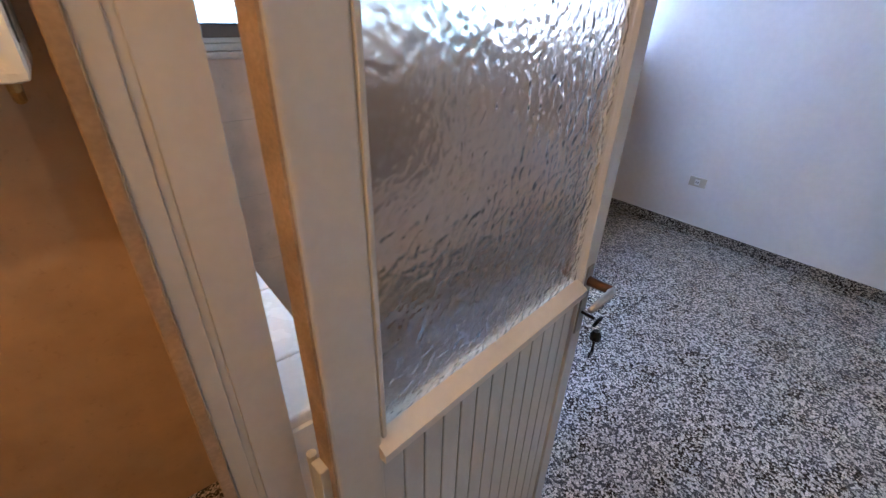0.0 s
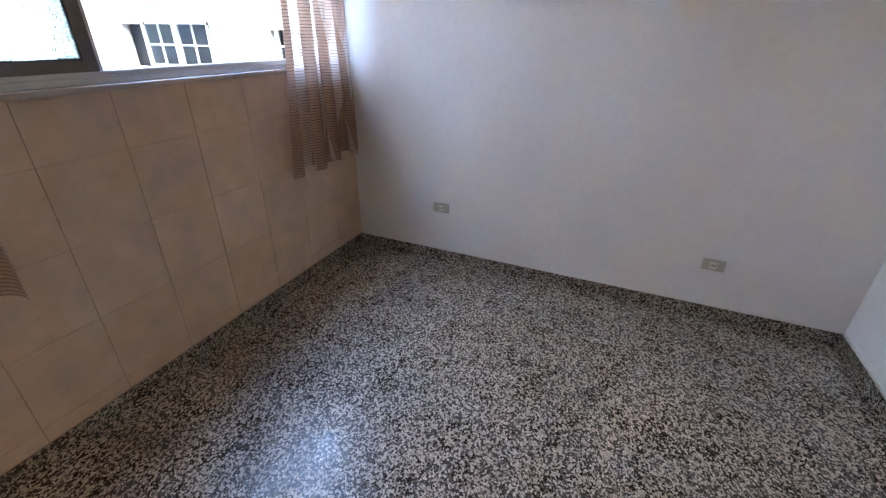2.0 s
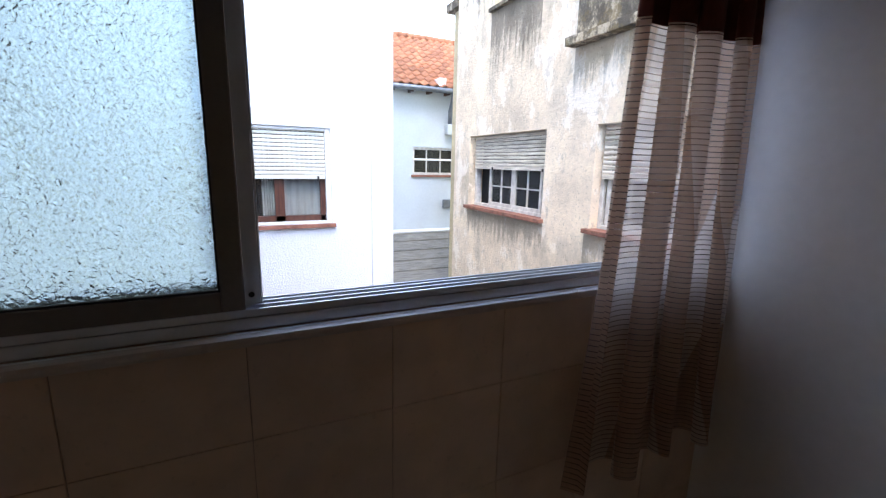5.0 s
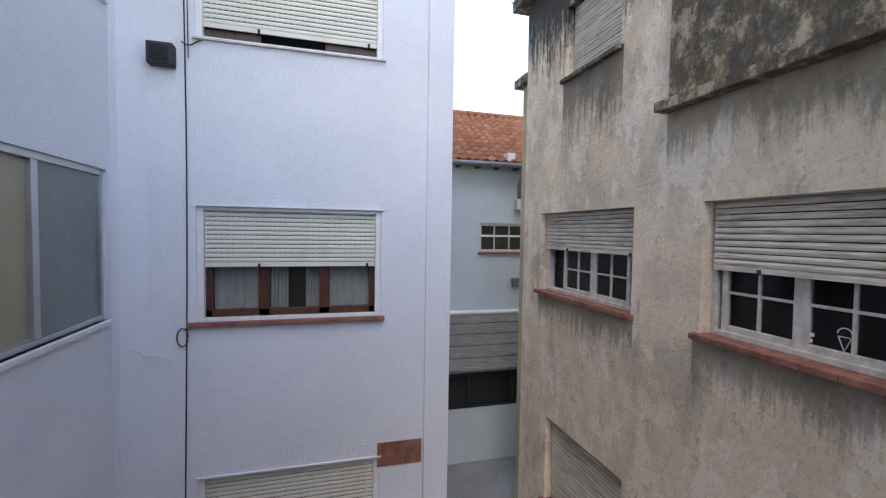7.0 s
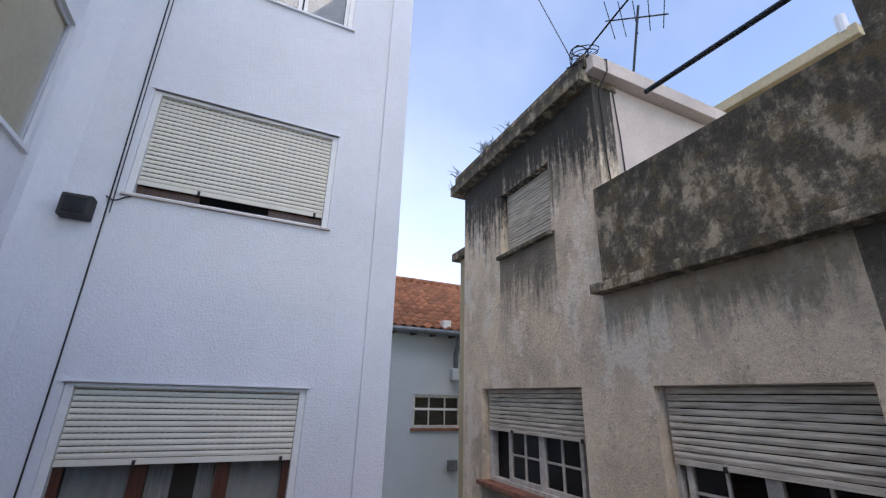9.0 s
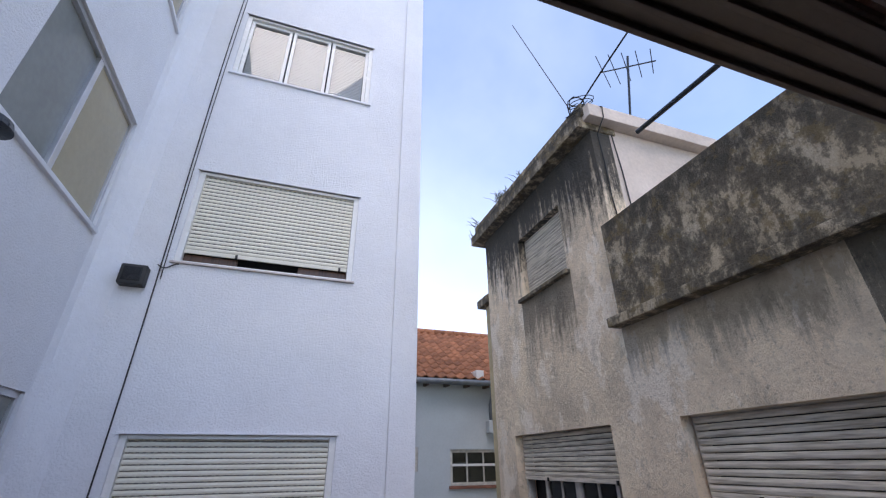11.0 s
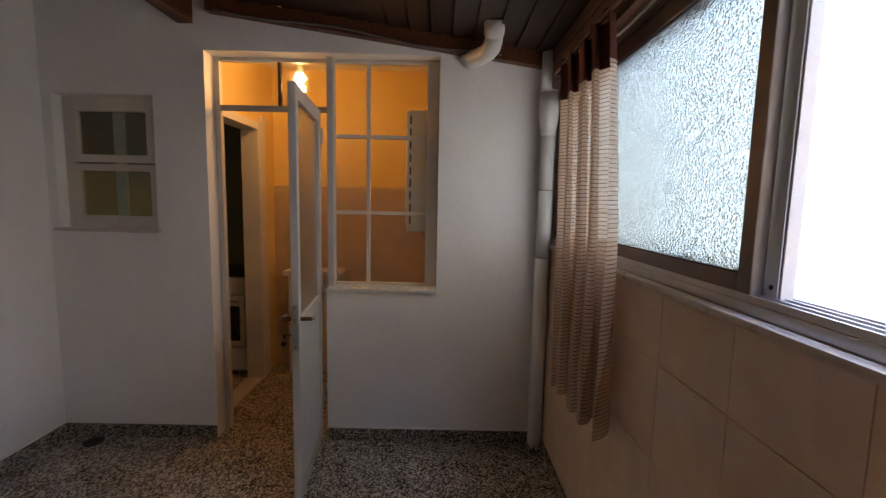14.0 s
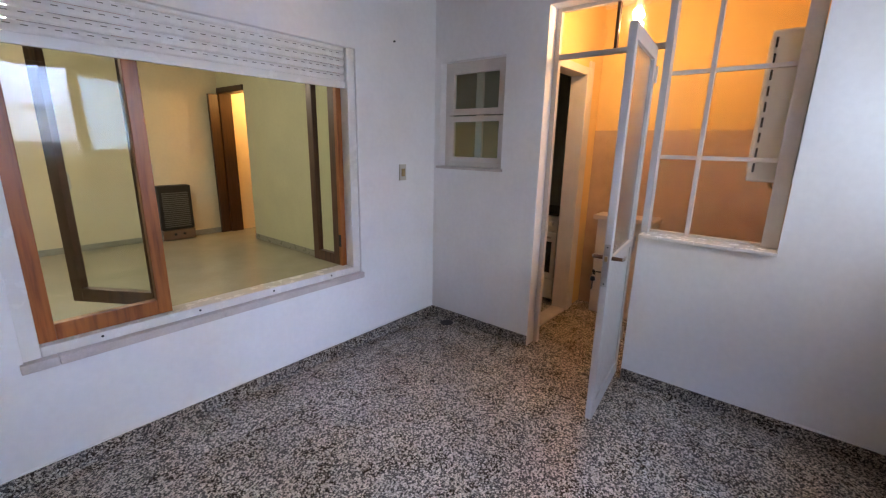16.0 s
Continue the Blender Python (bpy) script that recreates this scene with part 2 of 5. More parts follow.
def curtain_cloth(name, tan, pale, line):
    m, nt, bs = nodes_of(name)
    uv = nt.nodes.new("ShaderNodeUVMap")
    sep = nt.nodes.new("ShaderNodeSeparateXYZ")
    nt.links.new(uv.outputs["UV"], sep.inputs["Vector"])

    def wave(src, freq):
        k = nt.nodes.new("ShaderNodeMath")
        k.operation = "MULTIPLY"
        k.inputs[1].default_value = freq
        nt.links.new(src, k.inputs[0])
        f = nt.nodes.new("ShaderNodeMath")
        f.operation = "FRACT"
        nt.links.new(k.outputs["Value"], f.inputs[0])
        return f.outputs["Value"]

    bands = ramp_of(nt, wave(sep.outputs["X"], 3.1), [(0.0, tan), (0.58, tan), (0.6, pale), (0.98, pale)])
    rows = ramp_of(nt, wave(sep.outputs["Y"], 66.0), [(0.0, 1.0), (0.16, 1.0), (0.2, 0.0), (1.0, 0.0)])
    c = mix_of(nt, rows, bands, line)
    warpy = ramp_of(nt, wave(sep.outputs["X"], 210.0), [(0.0, 0.88), (0.5, 1.0)])
    c = mix_of(nt, 1.0, c, warpy, "MULTIPLY")
    nt.links.new(c, bs.inputs["Base Color"])
    bs.inputs["Roughness"].default_value = 0.9
    tr = nt.nodes.new("ShaderNodeBsdfTranslucent")
    nt.links.new(c, tr.inputs["Color"])
    mx = nt.nodes.new("ShaderNodeMixShader")
    mx.inputs["Fac"].default_value = 0.6
    nt.links.new(bs.outputs["BSDF"], mx.inputs[1])
    nt.links.new(tr.outputs["BSDF"], mx.inputs[2])
    holes = nt.nodes.new("ShaderNodeBsdfTransparent")
    weave = nt.nodes.new("ShaderNodeMixShader")
    weave.inputs["Fac"].default_value = 0.3
    nt.links.new(mx.outputs["Shader"], weave.inputs[1])
    nt.links.new(holes.outputs["BSDF"], weave.inputs[2])
    nt.links.new(weave.outputs["Shader"], nt.nodes["Material Output"].inputs["Surface"])
    bump_of(nt, bs, noise_of(nt, 300), 0.3, 0.001)
    return m


M_WALL = plain("white_wall_paint", (0.84, 0.825, 0.82), 0.7, var=0.05, scale=2.0, bump=0.12, bump_scale=45)
M_TRIM = plain("cream_paint", (0.66, 0.61, 0.56), 0.42, var=0.07, scale=6, bump=0.1)
M_DOORPAINT = plain("grey_white_door_paint", (0.54, 0.535, 0.53), 0.38, var=0.06, scale=7, bump=0.08)
M_BEAD = plain("pale_bead_paint", (0.70, 0.66, 0.62), 0.4, var=0.06, scale=7, bump=0.08)
M_SILLTILE = plain("glazed_white_sill_tile", (0.78, 0.76, 0.74), 0.25, var=0.05, scale=9, bump=0.05)
M_BROWNMETAL = plain("brown_tarnished_metal", (0.16, 0.075, 0.035), 0.4, 0.6, var=0.3, scale=40)
M_BLACKMETAL = plain("blackened_metal", (0.02, 0.019, 0.018), 0.35, 0.7, var=0.2, scale=40)
M_WORN = plain("worn_bare_edge", (0.42, 0.30, 0.19), 0.6, var=0.3, scale=18)
M_TERRAZZO = terrazzo("terrazzo", 0.98)
M_SKIRT = terrazzo("terrazzo_skirting", 0.74)
M_TILE = wall_tile("beige_wall_tile", (0.67, 0.50, 0.385))
M_GROUT = plain("grout", (0.48, 0.36, 0.28), 0.9, var=0.2, scale=20)
M_NOSING = plain("tile_nosing", (0.55, 0.47, 0.42), 0.3, var=0.08)
M_ALU = plain("bronze_aluminium", (0.20, 0.175, 0.16), 0.38, 0.75, var=0.08, scale=8, bump=0.05)
M_SILVER = plain("raw_aluminium", (0.62, 0.62, 0.63), 0.36, 0.85, var=0.08, scale=9, bump=0.05)
M_PALEALU = plain("pale_painted_aluminium", (0.72, 0.71, 0.70), 0.4, 0.2, var=0.06, scale=9, bump=0.05)
M_RUBBER = plain("black_rubber", (0.02, 0.02, 0.02), 0.7)
M_FROST = textured_glass("ribbed_frosted_glass", (0.37, 0.485, 0.52), 95, 0.6, 0.18, worms=True)
M_HAMMER = textured_glass("hammered_glass", (0.95, 0.95, 0.93), 76, 0.25, 0.16)
M_GREENGLASS = textured_glass("greenish_rolled_glass", (0.72, 0.86, 0.78), 50, 0.3, 0.08)
M_PASSGLASS = textured_glass("rolled_glass", (0.95, 0.93, 0.87), 40, 0.12, 0.1)
M_CLEAR = clear_glass("clear_glass")
# tint and index lowered so reflections stay weak and the panes dark
M_DIMGLASS = clear_glass("dimmed_dark_glass", (0.55, 0.56, 0.55), 1.22)
M_CEIL = wood("dark_ceiling_boards", (0.012, 0.006, 0.004), (0.04, 0.017, 0.009), 0.5, "x")
M_BEAM = wood("dark_beam_wood", (0.05, 0.017, 0.008), (0.14, 0.045, 0.018), 0.45, "x")
M_CABWOOD = wood("honey_oak_laminate", (0.36, 0.165, 0.028), (0.45, 0.22, 0.042), 0.18, "z")
M_CABWHITE = plain("white_melamine", (0.78, 0.79, 0.8), 0.4, var=0.03)
M_PLASTIC = plain("ivory_plastic", (0.55, 0.51, 0.42), 0.4, var=0.04)
M_SLOT = plain("dark_slot", (0.02, 0.02, 0.02), 0.6)
M_BRASS = plain("old_brass", (0.42, 0.30, 0.14), 0.35, 0.9, var=0.2, scale=30)
M_STEEL = plain("dull_steel", (0.42, 0.40, 0.37), 0.38, 0.9, var=0.15, scale=30)
M_PVC = plain("white_pvc", (0.74, 0.73, 0.72), 0.35, var=0.05)
M_CLOTH = curtain_cloth("striped_gauze", (0.55, 0.38, 0.28), (0.78, 0.68, 0.60), (0.20, 0.10, 0.075))
M_HEADER = plain("burgundy_cloth", (0.13, 0.028, 0.018), 0.9, var=0.25, scale=30, bump=0.4, bump_scale=300)
M_WOODWIN = wood("orange_stained_wood", (0.21, 0.06, 0.014), (0.40, 0.13, 0.03), 0.35, "z")
M_DARKWOOD = wood("dark_stained_wood", (0.05, 0.022, 0.014), (0.11, 0.05, 0.028), 0.4, "z")
M_REDWOOD = wood("dark_red_stained_wood", (0.045, 0.015, 0.009), (0.105, 0.036, 0.02), 0.4, "z")
M_CREAMWALL = plain("cream_wall_paint", (0.74, 0.68, 0.50), 0.75, var=0.05, scale=2)
M_BLACKWOOD = wood("blackish_brown_wood", (0.016, 0.008, 0.006), (0.04, 0.018, 0.012), 0.45, "z")
M_LIVSKIRT = plain("grey_green_skirting", (0.30, 0.31, 0.27), 0.3, var=0.1)
M_GREEN = plain("pale_green_paint", (0.60, 0.63, 0.46), 0.75, var=0.05, scale=2)
M_LIVFLOOR = plain("polished_floor_tile", (0.40, 0.39, 0.33), 0.12, var=0.08, scale=3, bump=0.02)
M_STONE = plain("pale_marble_sill", (0.60, 0.53, 0.50), 0.35, var=0.12, scale=8)
M_YELLOW = plain("yellow_wall_paint", (0.80, 0.56, 0.22), 0.7, var=0.05)
M_DADO = wall_tile("passage_dado_tile", (0.56, 0.40, 0.27))
M_DARKTILE = plain("dark_kitchen_tile", (0.27, 0.30, 0.24), 0.35, var=0.15)
M_ENAMEL = plain("white_enamel", (0.78, 0.77, 0.74), 0.25, var=0.03)
M_BLACK = plain("black_enamel", (0.015, 0.015, 0.016), 0.2, var=0.1)
M_HEATER = plain("brown_grey_enamel", (0.03, 0.026, 0.024), 0.45, 0.2, var=0.1)
M_LOUVRE = plain("dark_grey_louvre", (0.15, 0.145, 0.135), 0.45, 0.3, var=0.1)
M_HEATBASE = plain("brown_enamel", (0.20, 0.13, 0.085), 0.4, 0.2)
M_STUCCO = plain("white_stucco", (0.74, 0.745, 0.765), 0.9, var=0.05, scale=1.2, bump=0.6, bump_scale=55, distance=0.014)
M_SHUTTER = plain("cream_pvc_slat", (0.74, 0.70, 0.58), 0.5, var=0.05, scale=4, bump=0.05)
M_OLDSLAT = wood("weathered_painted_slat", (0.36, 0.31, 0.24), (0.74, 0.66, 0.54), 0.8, "y")
M_OLDWOOD = plain("old_white_window_paint", (0.66, 0.62, 0.55), 0.65, var=0.28, scale=12, bump=0.25, bump_scale=50)
M_TERRACOTTA = plain("terracotta_sill", (0.33, 0.135, 0.085), 0.75, var=0.5, scale=9, bump=0.3, bump_scale=40)
# near-black colour paints in the darkness of unlit rooms behind glass
M_WINDARK = plain("painted_room_dark", (0.012, 0.012, 0.013), 0.8)
M_PANEOBSC = plain("obscured_beige_glass", (0.37, 0.315, 0.205), 0.16, var=0.12, scale=1.2, bump=0.05)
M_PANEGREY = plain("obscured_grey_glass", (0.20, 0.215, 0.20), 0.12, var=0.15, scale=1.2, bump=0.05)
M_SLITS = plain("shaded_slot", (0.20, 0.19, 0.17), 0.8)
M_SHEER = plain("pale_sheer_curtain", (0.30, 0.31, 0.32), 0.9, var=0.12, scale=12)
M_PLASTER = weathered("weathered_plaster", (0.86, 0.69, 0.50), [(3.0, 5.5, 0.8, 2.0, 4.3), (5.62, 2.6, 0.95, 6.2, 9.6), (3.95, 1.7, 0.66, 7.1, 8.4), (3.0, 0.9, 0.5, 1.0, 6.4), (0.84, 0.9, 0.5, 4.3, 6.0), (0.84, 0.9, 0.5, 6.8, 9.0)])
M_MOSSY = weathered("mossy_parapet_render", (0.47, 0.375, 0.255), [(4.2, 0.7, 0.6, 0.0, 12.0), (5.9, 0.4, 0.7, 0.0, 12.0)], moss=0.85)
M_PINK = plain("pale_pink_render", (0.66, 0.56, 0.48), 0.9, var=0.14, scale=1.5, bump=0.4, bump_scale=25, distance=0.01)
M_OCHRE = plain("ochre_render", (0.62, 0.50, 0.30), 0.9, var=0.22, scale=1.5, bump=0.4, bump_scale=25, distance=0.01)
M_HOUSEWALL = plain("grey_blue_house_paint", (0.52, 0.56, 0.57), 0.85, var=0.07, scale=1.4, bump=0.3, bump_scale=30, distance=0.008)
M_ROOFTILE = plain("clay_roof_tile", (0.42, 0.165, 0.078), 0.8, var=0.3, scale=9, bump=0.3, bump_scale=50)
M_ZINC = plain("grey_zinc", (0.20, 0.215, 0.23), 0.5, 0.5, var=0.2, scale=8)
M_PLANK = wood("grey_weathered_plank", (0.10, 0.095, 0.08), (0.21, 0.195, 0.165), 0.85, "x")
M_GROUND = plain("grey_yard_cement", (0.24, 0.235, 0.225), 0.9, var=0.25, scale=1.2, bump=0.3, bump_scale=20)
M_CABLE = plain("black_cable", (0.015, 0.015, 0.015), 0.6)
M_DUCT = plain("black_flue_paint", (0.025, 0.03, 0.033), 0.3, 0.3, var=0.15, scale=12)
M_BULB = glowing("lit_bulb_glass", (1.0, 0.68, 0.28), 1.5)
M_GLOBE = glowing("lit_globe_glass", (1.0, 0.9, 0.7), 0.22)
M_GRASS = plain("dry_weed", (0.09, 0.085, 0.035), 0.9, var=0.4, scale=30)

# roof tiles differ from one another
_nt = M_ROOFTILE.node_tree
_b = _nt.nodes["Principled BSDF"]
_src = _b.inputs["Base Color"].links[0].from_socket
_i = _nt.nodes.new("ShaderNodeObjectInfo")
_nt.links.new(mix_of(_nt, 1.0, _src, ramp_of(_nt, _i.outputs["Random"], [(0.0, 0.68), (0.6, 1.0), (1.0, 1.15)]), "MULTIPLY"), _b.inputs["Base Color"])


# ---- mesh helpers ----
def part(name, bm, material, parent=None, label="", smooth=False):
    me = bpy.data.meshes.new(name)
    bm.normal_update()
    bm.to_mesh(me)
    bm.free()
    me.materials.append(material)
    if smooth:
        for p in me.polygons:
            p.use_smooth = True
    ob = new(name, me)
    ob.parent = parent
    return tagged(ob, label)


def stuffed(name, bm, material, parent=None, label=""):
    return tagged(part(name, bm, material, parent, label), kind="stuff")


def again(ob, name, parent, at=None):
    """One more object on the mesh of ob."""
    o = new(name, ob.data)
    o.parent = parent
    if at is not None:
        o.location = at
    return o


def thing(name, label, category, m=None, group="", kind=""):
    ob = new(name)
    ob.empty_display_size = 0.1
    if m is not None:
        ob.matrix_world = m
    return tagged(ob, label, category, group, kind)


def box(bm, a, b, bev=0.0):
    lo, hi = [min(p, q) for p, q in zip(a, b)], [max(p, q) for p, q in zip(a, b)]
    vs = [bm.verts.new((x, y, z)) for x in (lo[0], hi[0]) for y in (lo[1], hi[1]) for z in (lo[2], hi[2])]
    fs = [bm.faces.new([vs[i] for i in q]) for q in ((0, 1, 3, 2), (4, 6, 7, 5), (0, 4, 5, 1), (2, 3, 7, 6), (0, 2, 6, 4), (1, 5, 7, 3))]
    if bev:
        es = list({e for f in fs for e in f.edges})
        bmesh.ops.bevel(bm, geom=es, offset=bev, segments=2, affect="EDGES", profile=0.6)
    return bm


def boxes(*pairs, bev=0.0):
    bm = bmesh.new()
    for a, b in pairs:
        box(bm, a, b, bev)
    return bm


def tube(bm, pts, r, seg=12, caps=True):
    """A round bar along the points; r is one radius or one for each point."""
    pts = [Vector(p) for p in pts]
    rs = r if isinstance(r, (list, tuple)) else [r] * len(pts)
    rings, side = [], None
    for i, p in enumerate(pts):
        d = (pts[min(i + 1, len(pts) - 1)] - pts[max(i - 1, 0)]).normalized()
        if side is None:
            side = d.cross(Vector((0, 0, 1)) if abs(d.z) < 0.9 else Vector((1, 0, 0))).normalized()
        side = (side - d * side.dot(d)).normalized()
        up = d.cross(side)
        rings.append([bm.verts.new(p + rs[i] * (math.cos(a) * side + math.sin(a) * up)) for a in [2 * math.pi * k / seg for k in range(seg)]])
    for u, v in zip(rings, rings[1:]):
        for k in range(seg):
            bm.faces.new((u[k], u[(k + 1) % seg], v[(k + 1) % seg], v[k]))
    if caps:
        bm.faces.new(rings[0][::-1])
        bm.faces.new(rings[-1])
    return bm


def rod(pts, r, seg=12):
    return tube(bmesh.new(), pts, r, seg)


def extrude_profile(profile, length):
    """A closed profile in y and z, drawn along x from 0 to length."""
    bm = bmesh.new()
    a = [bm.verts.new((0, y, z)) for y, z in profile]
    b = [bm.verts.new((length, y, z)) for y, z in profile]
    n = len(a)
    for k in range(n):
        bm.faces.new((a[k], a[(k + 1) % n], b[(k + 1) % n], b[k]))
    bm.faces.new(a[::-1])
    bm.faces.new(b)
    bmesh.ops.recalc_face_normals(bm, faces=bm.faces)
    return bm


def slab(axis, p0, p1, u0, u1, v0, v1, holes=(), top=None):
    """A wall with holes (u0, u1, v0, v1) right through. axis x: u is y; axis y: u is x; axis z: u is x and v is y. top(u) bends the upper edge."""
    us = sorted({u0, u1, *[h for q in holes for h in q[:2] if u0 < h < u1]})
    vs = sorted({v0, v1, *[h for q in holes for h in q[2:] if v0 < h < v1]})
    bm = bmesh.new()
    cache = {}

    def vert(i, j, k):
        if (i, j, k) not in cache:
            u, v, w = us[i], vs[j], (p0, p1)[k]
            if top and j == len(vs) - 1:
                v = top(u)
            cache[i, j, k] = bm.verts.new({"x": (w, u, v), "y": (u, w, v), "z": (u, v, w)}[axis])
        return cache[i, j, k]

    def full(i, j):
        if not (0 <= i < len(us) - 1 and 0 <= j < len(vs) - 1):
            return False
        cu, cv = (us[i] + us[i + 1]) / 2, (vs[j] + vs[j + 1]) / 2
        return not any(h[0] < cu < h[1] and h[2] < cv < h[3] for h in holes)

    for i in range(len(us) - 1):
        for j in range(len(vs) - 1):
            if not full(i, j):
                continue
            for k in (0, 1):
                bm.faces.new([vert(i, j, k), vert(i + 1, j, k), vert(i + 1, j + 1, k), vert(i, j + 1, k)])
            for di, dj, e in ((-1, 0, ((i, j), (i, j + 1))), (1, 0, ((i + 1, j), (i + 1, j + 1))), (0, -1, ((i, j), (i + 1, j))), (0, 1, ((i, j + 1), (i + 1, j + 1)))):
                if not full(i + di, j + dj):
                    bm.faces.new([vert(*e[0], 0), vert(*e[1], 0), vert(*e[1], 1), vert(*e[0], 1)])
    bmesh.ops.recalc_face_normals(bm, faces=bm.faces)
    return bm


def structure(name, bm, material, label, category):
    return tagged(part(name, bm, material), label, category, kind="structure")


def frame_bm(x0, x1, z0, z1, w, y0, y1, bev=0.004, bottom=None):
    """Four bars round an opening, in local x and z."""
    b = w if bottom is None else bottom
    return boxes(((x0, y0, z0), (x0 + w, y1, z1)), ((x1 - w, y0, z0), (x1, y1, z1)), ((x0 + w, y0, z1 - w), (x1 - w, y1, z1)), ((x0 + w, y0, z0), (x1 - w, y1, z0 + b)), bev=bev)


def pane_of(name, x0, x1, z0, z1, y, material, parent, thick=0.004, see_through=True, label=""):
    ob = part(name, boxes(((x0, y, z0), (x1, y + thick, z1))), material, parent, label)
    if see_through:
        ob.visible_shadow = False
    return ob


RX, RY = 3.112, 2.976


def ceil_z(y):
    return 2.77 - 0.139 * y


# ---- the room's shell ----
structure("floor_bed", slab("z", -0.14, -0.012, -0.13, RX + 0.15, -0.02, RY + 0.15), M_GROUT, "grey cement bed under the terrazzo floor", "floor")
DOORWALL_HOLES = [(0.06, 0.645, 1.30, 2.085), (0.95, 1.645, -0.2, 2.34), (1.644, 2.31, 0.955, 2.34)]
structure("wall_west", slab("x", -0.14, 0.0, -0.2, RY + 0.15, -0.012, 2.9, DOORWALL_HOLES), M_WALL, "white painted wall with door, glazed side light and small window", "wall")
structure("wall_east", slab("x", RX, RX + 0.15, -0.2, RY + 0.15, -0.012, 2.9), M_WALL, "plain white painted wall behind the wall cabinet", "wall")
LIV = (0.79, 2.57, 0.535, 2.06)
structure("wall_south", slab("y", -0.2, 0.0, -1.75, RX + 1.2, -0.012, 2.9, [LIV]), M_WALL, "white painted wall with the wide living room window", "wall")
WIN = (0.06, RX - 0.02, 1.275, 2.13)
structure("wall_north", slab("y", RY + 0.008, RY + 0.1, -0.13, RX + 0.15, -3.2, 2.6, [WIN]), M_GROUT, "low outer wall under the sliding window", "wall")
bm = bmesh.new()
quad = [bm.verts.new((x, y, ceil_z(y) + dz)) for dz in (0, 0.05) for x, y in ((-0.13, -0.2), (RX + 0.15, -0.2), (RX + 0.15, RY + 0.2), (-0.13, RY + 0.2))]
for q in ((0, 3, 2, 1), (4, 5, 6, 7), (0, 1, 5, 4), (1, 2, 6, 5), (2, 3, 7, 6), (3, 0, 4, 7)):
    bm.faces.new([quad[i] for i in q])
for k in range(27):
    y = -0.1 + k * 0.118
    box(bm, (0.0, y, ceil_z(y + 0.116) - 0.008), (RX, y + 0.112, ceil_z(y + 0.116) + 0.004))
structure("ceiling", bm, M_CEIL, "sloping ceiling of dark stained wooden boards", "ceiling")

# roof beams
BY = 0.858
beam = part("ceiling_beam", boxes(((0.004, BY - 0.045, ceil_z(BY) - 0.17), (RX - 0.004, BY + 0.045, ceil_z(BY) - 0.012)), bev=0.006), M_BEAM)
tagged(beam, "dark reddish wooden beam under the board ceiling", "beam", "ceiling beams")
bm = bmesh.new()
pts = [(y, ceil_z(y) - d) for d in (0.095, 0.012) for y in (1.0, RY - 0.01)]
vs = [bm.verts.new((x, y, z)) for x in (0.004, 0.06) for y, z in pts]
for q in ((0, 1, 3, 2), (4, 6, 7, 5), (0, 4, 5, 1), (2, 3, 7, 6), (0, 2, 6, 4), (1, 5, 7, 3)):
    bm.faces.new([vs[i] for i in q])
tagged(part("wall_plate", bm, M_BEAM), "dark wooden plate along the wall top", "beam")
WHD = thing("window_header", "dark wooden boards above the sliding window", "board")
for za, zb, d in ((2.135, 2.2, 0.05), (2.202, 2.27, 0.046), (2.272, 2.34, 0.05)):
    part("board", boxes(((0.01, RY - d, za), (RX - 0.01, RY - 0.002, zb)), bev=0.006), M_BEAM, WHD)

# skirting, with a thin white line of paint on its top
def skirting(a, b):
    structure("baseboard", boxes((a, (b[0], b[1], 0.078)), bev=0.003), M_SKIRT, "dark terrazzo skirting along the wall foot", "skirting")


skirting((RX - 0.014, 0.016, 0.0), (RX, RY - 0.016))
skirting((0.0, 0.002, 0.0), (RX, 0.015))
skirting((0.0, 0.016, 0.0), (0.014, 0.95))
skirting((0.0, 1.65, 0.0), (0.014, RY - 0.016))
skirting((0.0, RY - 0.014, 0.0), (RX, RY - 0.001))
for a, b in (((RX - 0.006, 0.02, 0.078), (RX - 0.0005, RY - 0.02, 0.086)), ((0.02, 0.0005, 0.078), (RX - 0.02, 0.006, 0.086)), ((0.0005, 1.65, 0.078), (0.006, RY - 0.02, 0.086))):
    structure("trim", boxes((a, b)), M_WALL, "thin white paint line above the skirting", "trim")

# ---- sliding window to the courtyard ----
SW = thing("sliding_window", "bronze aluminium sliding window with one textured sash, half open", "window", kind="structure")
y0 = RY + 0.012
part("bottom_frame", boxes(((0.06, y0, 1.275), (RX - 0.02, y0 + 0.085, 1.2995)), bev=0.002), M_SILVER, SW, "pale aluminium bottom rail")
part("frame", boxes(((0.06, y0, 2.115), (RX - 0.02, y0 + 0.085, 2.13)), ((0.06, y0, 1.30), (0.10, y0 + 0.085, 2.115)), ((RX - 0.06, y0, 1.30), (RX - 0.02, y0 + 0.085, 2.115)), bev=0.002), M_ALU, SW)
for k, yy in enumerate((0.004, 0.03, 0.056, 0.078)):
    part("track", boxes(((0.1, y0 + yy, 1.30), (RX - 0.06, y0 + yy + 0.006, 1.316)), bev=0.001), M_SILVER, SW, "bright aluminium sliding rail")
    part("track", boxes(((0.1, y0 + yy, 2.106), (RX - 0.06, y0 + yy + 0.006, 2.115)), bev=0.001), M_ALU, SW)
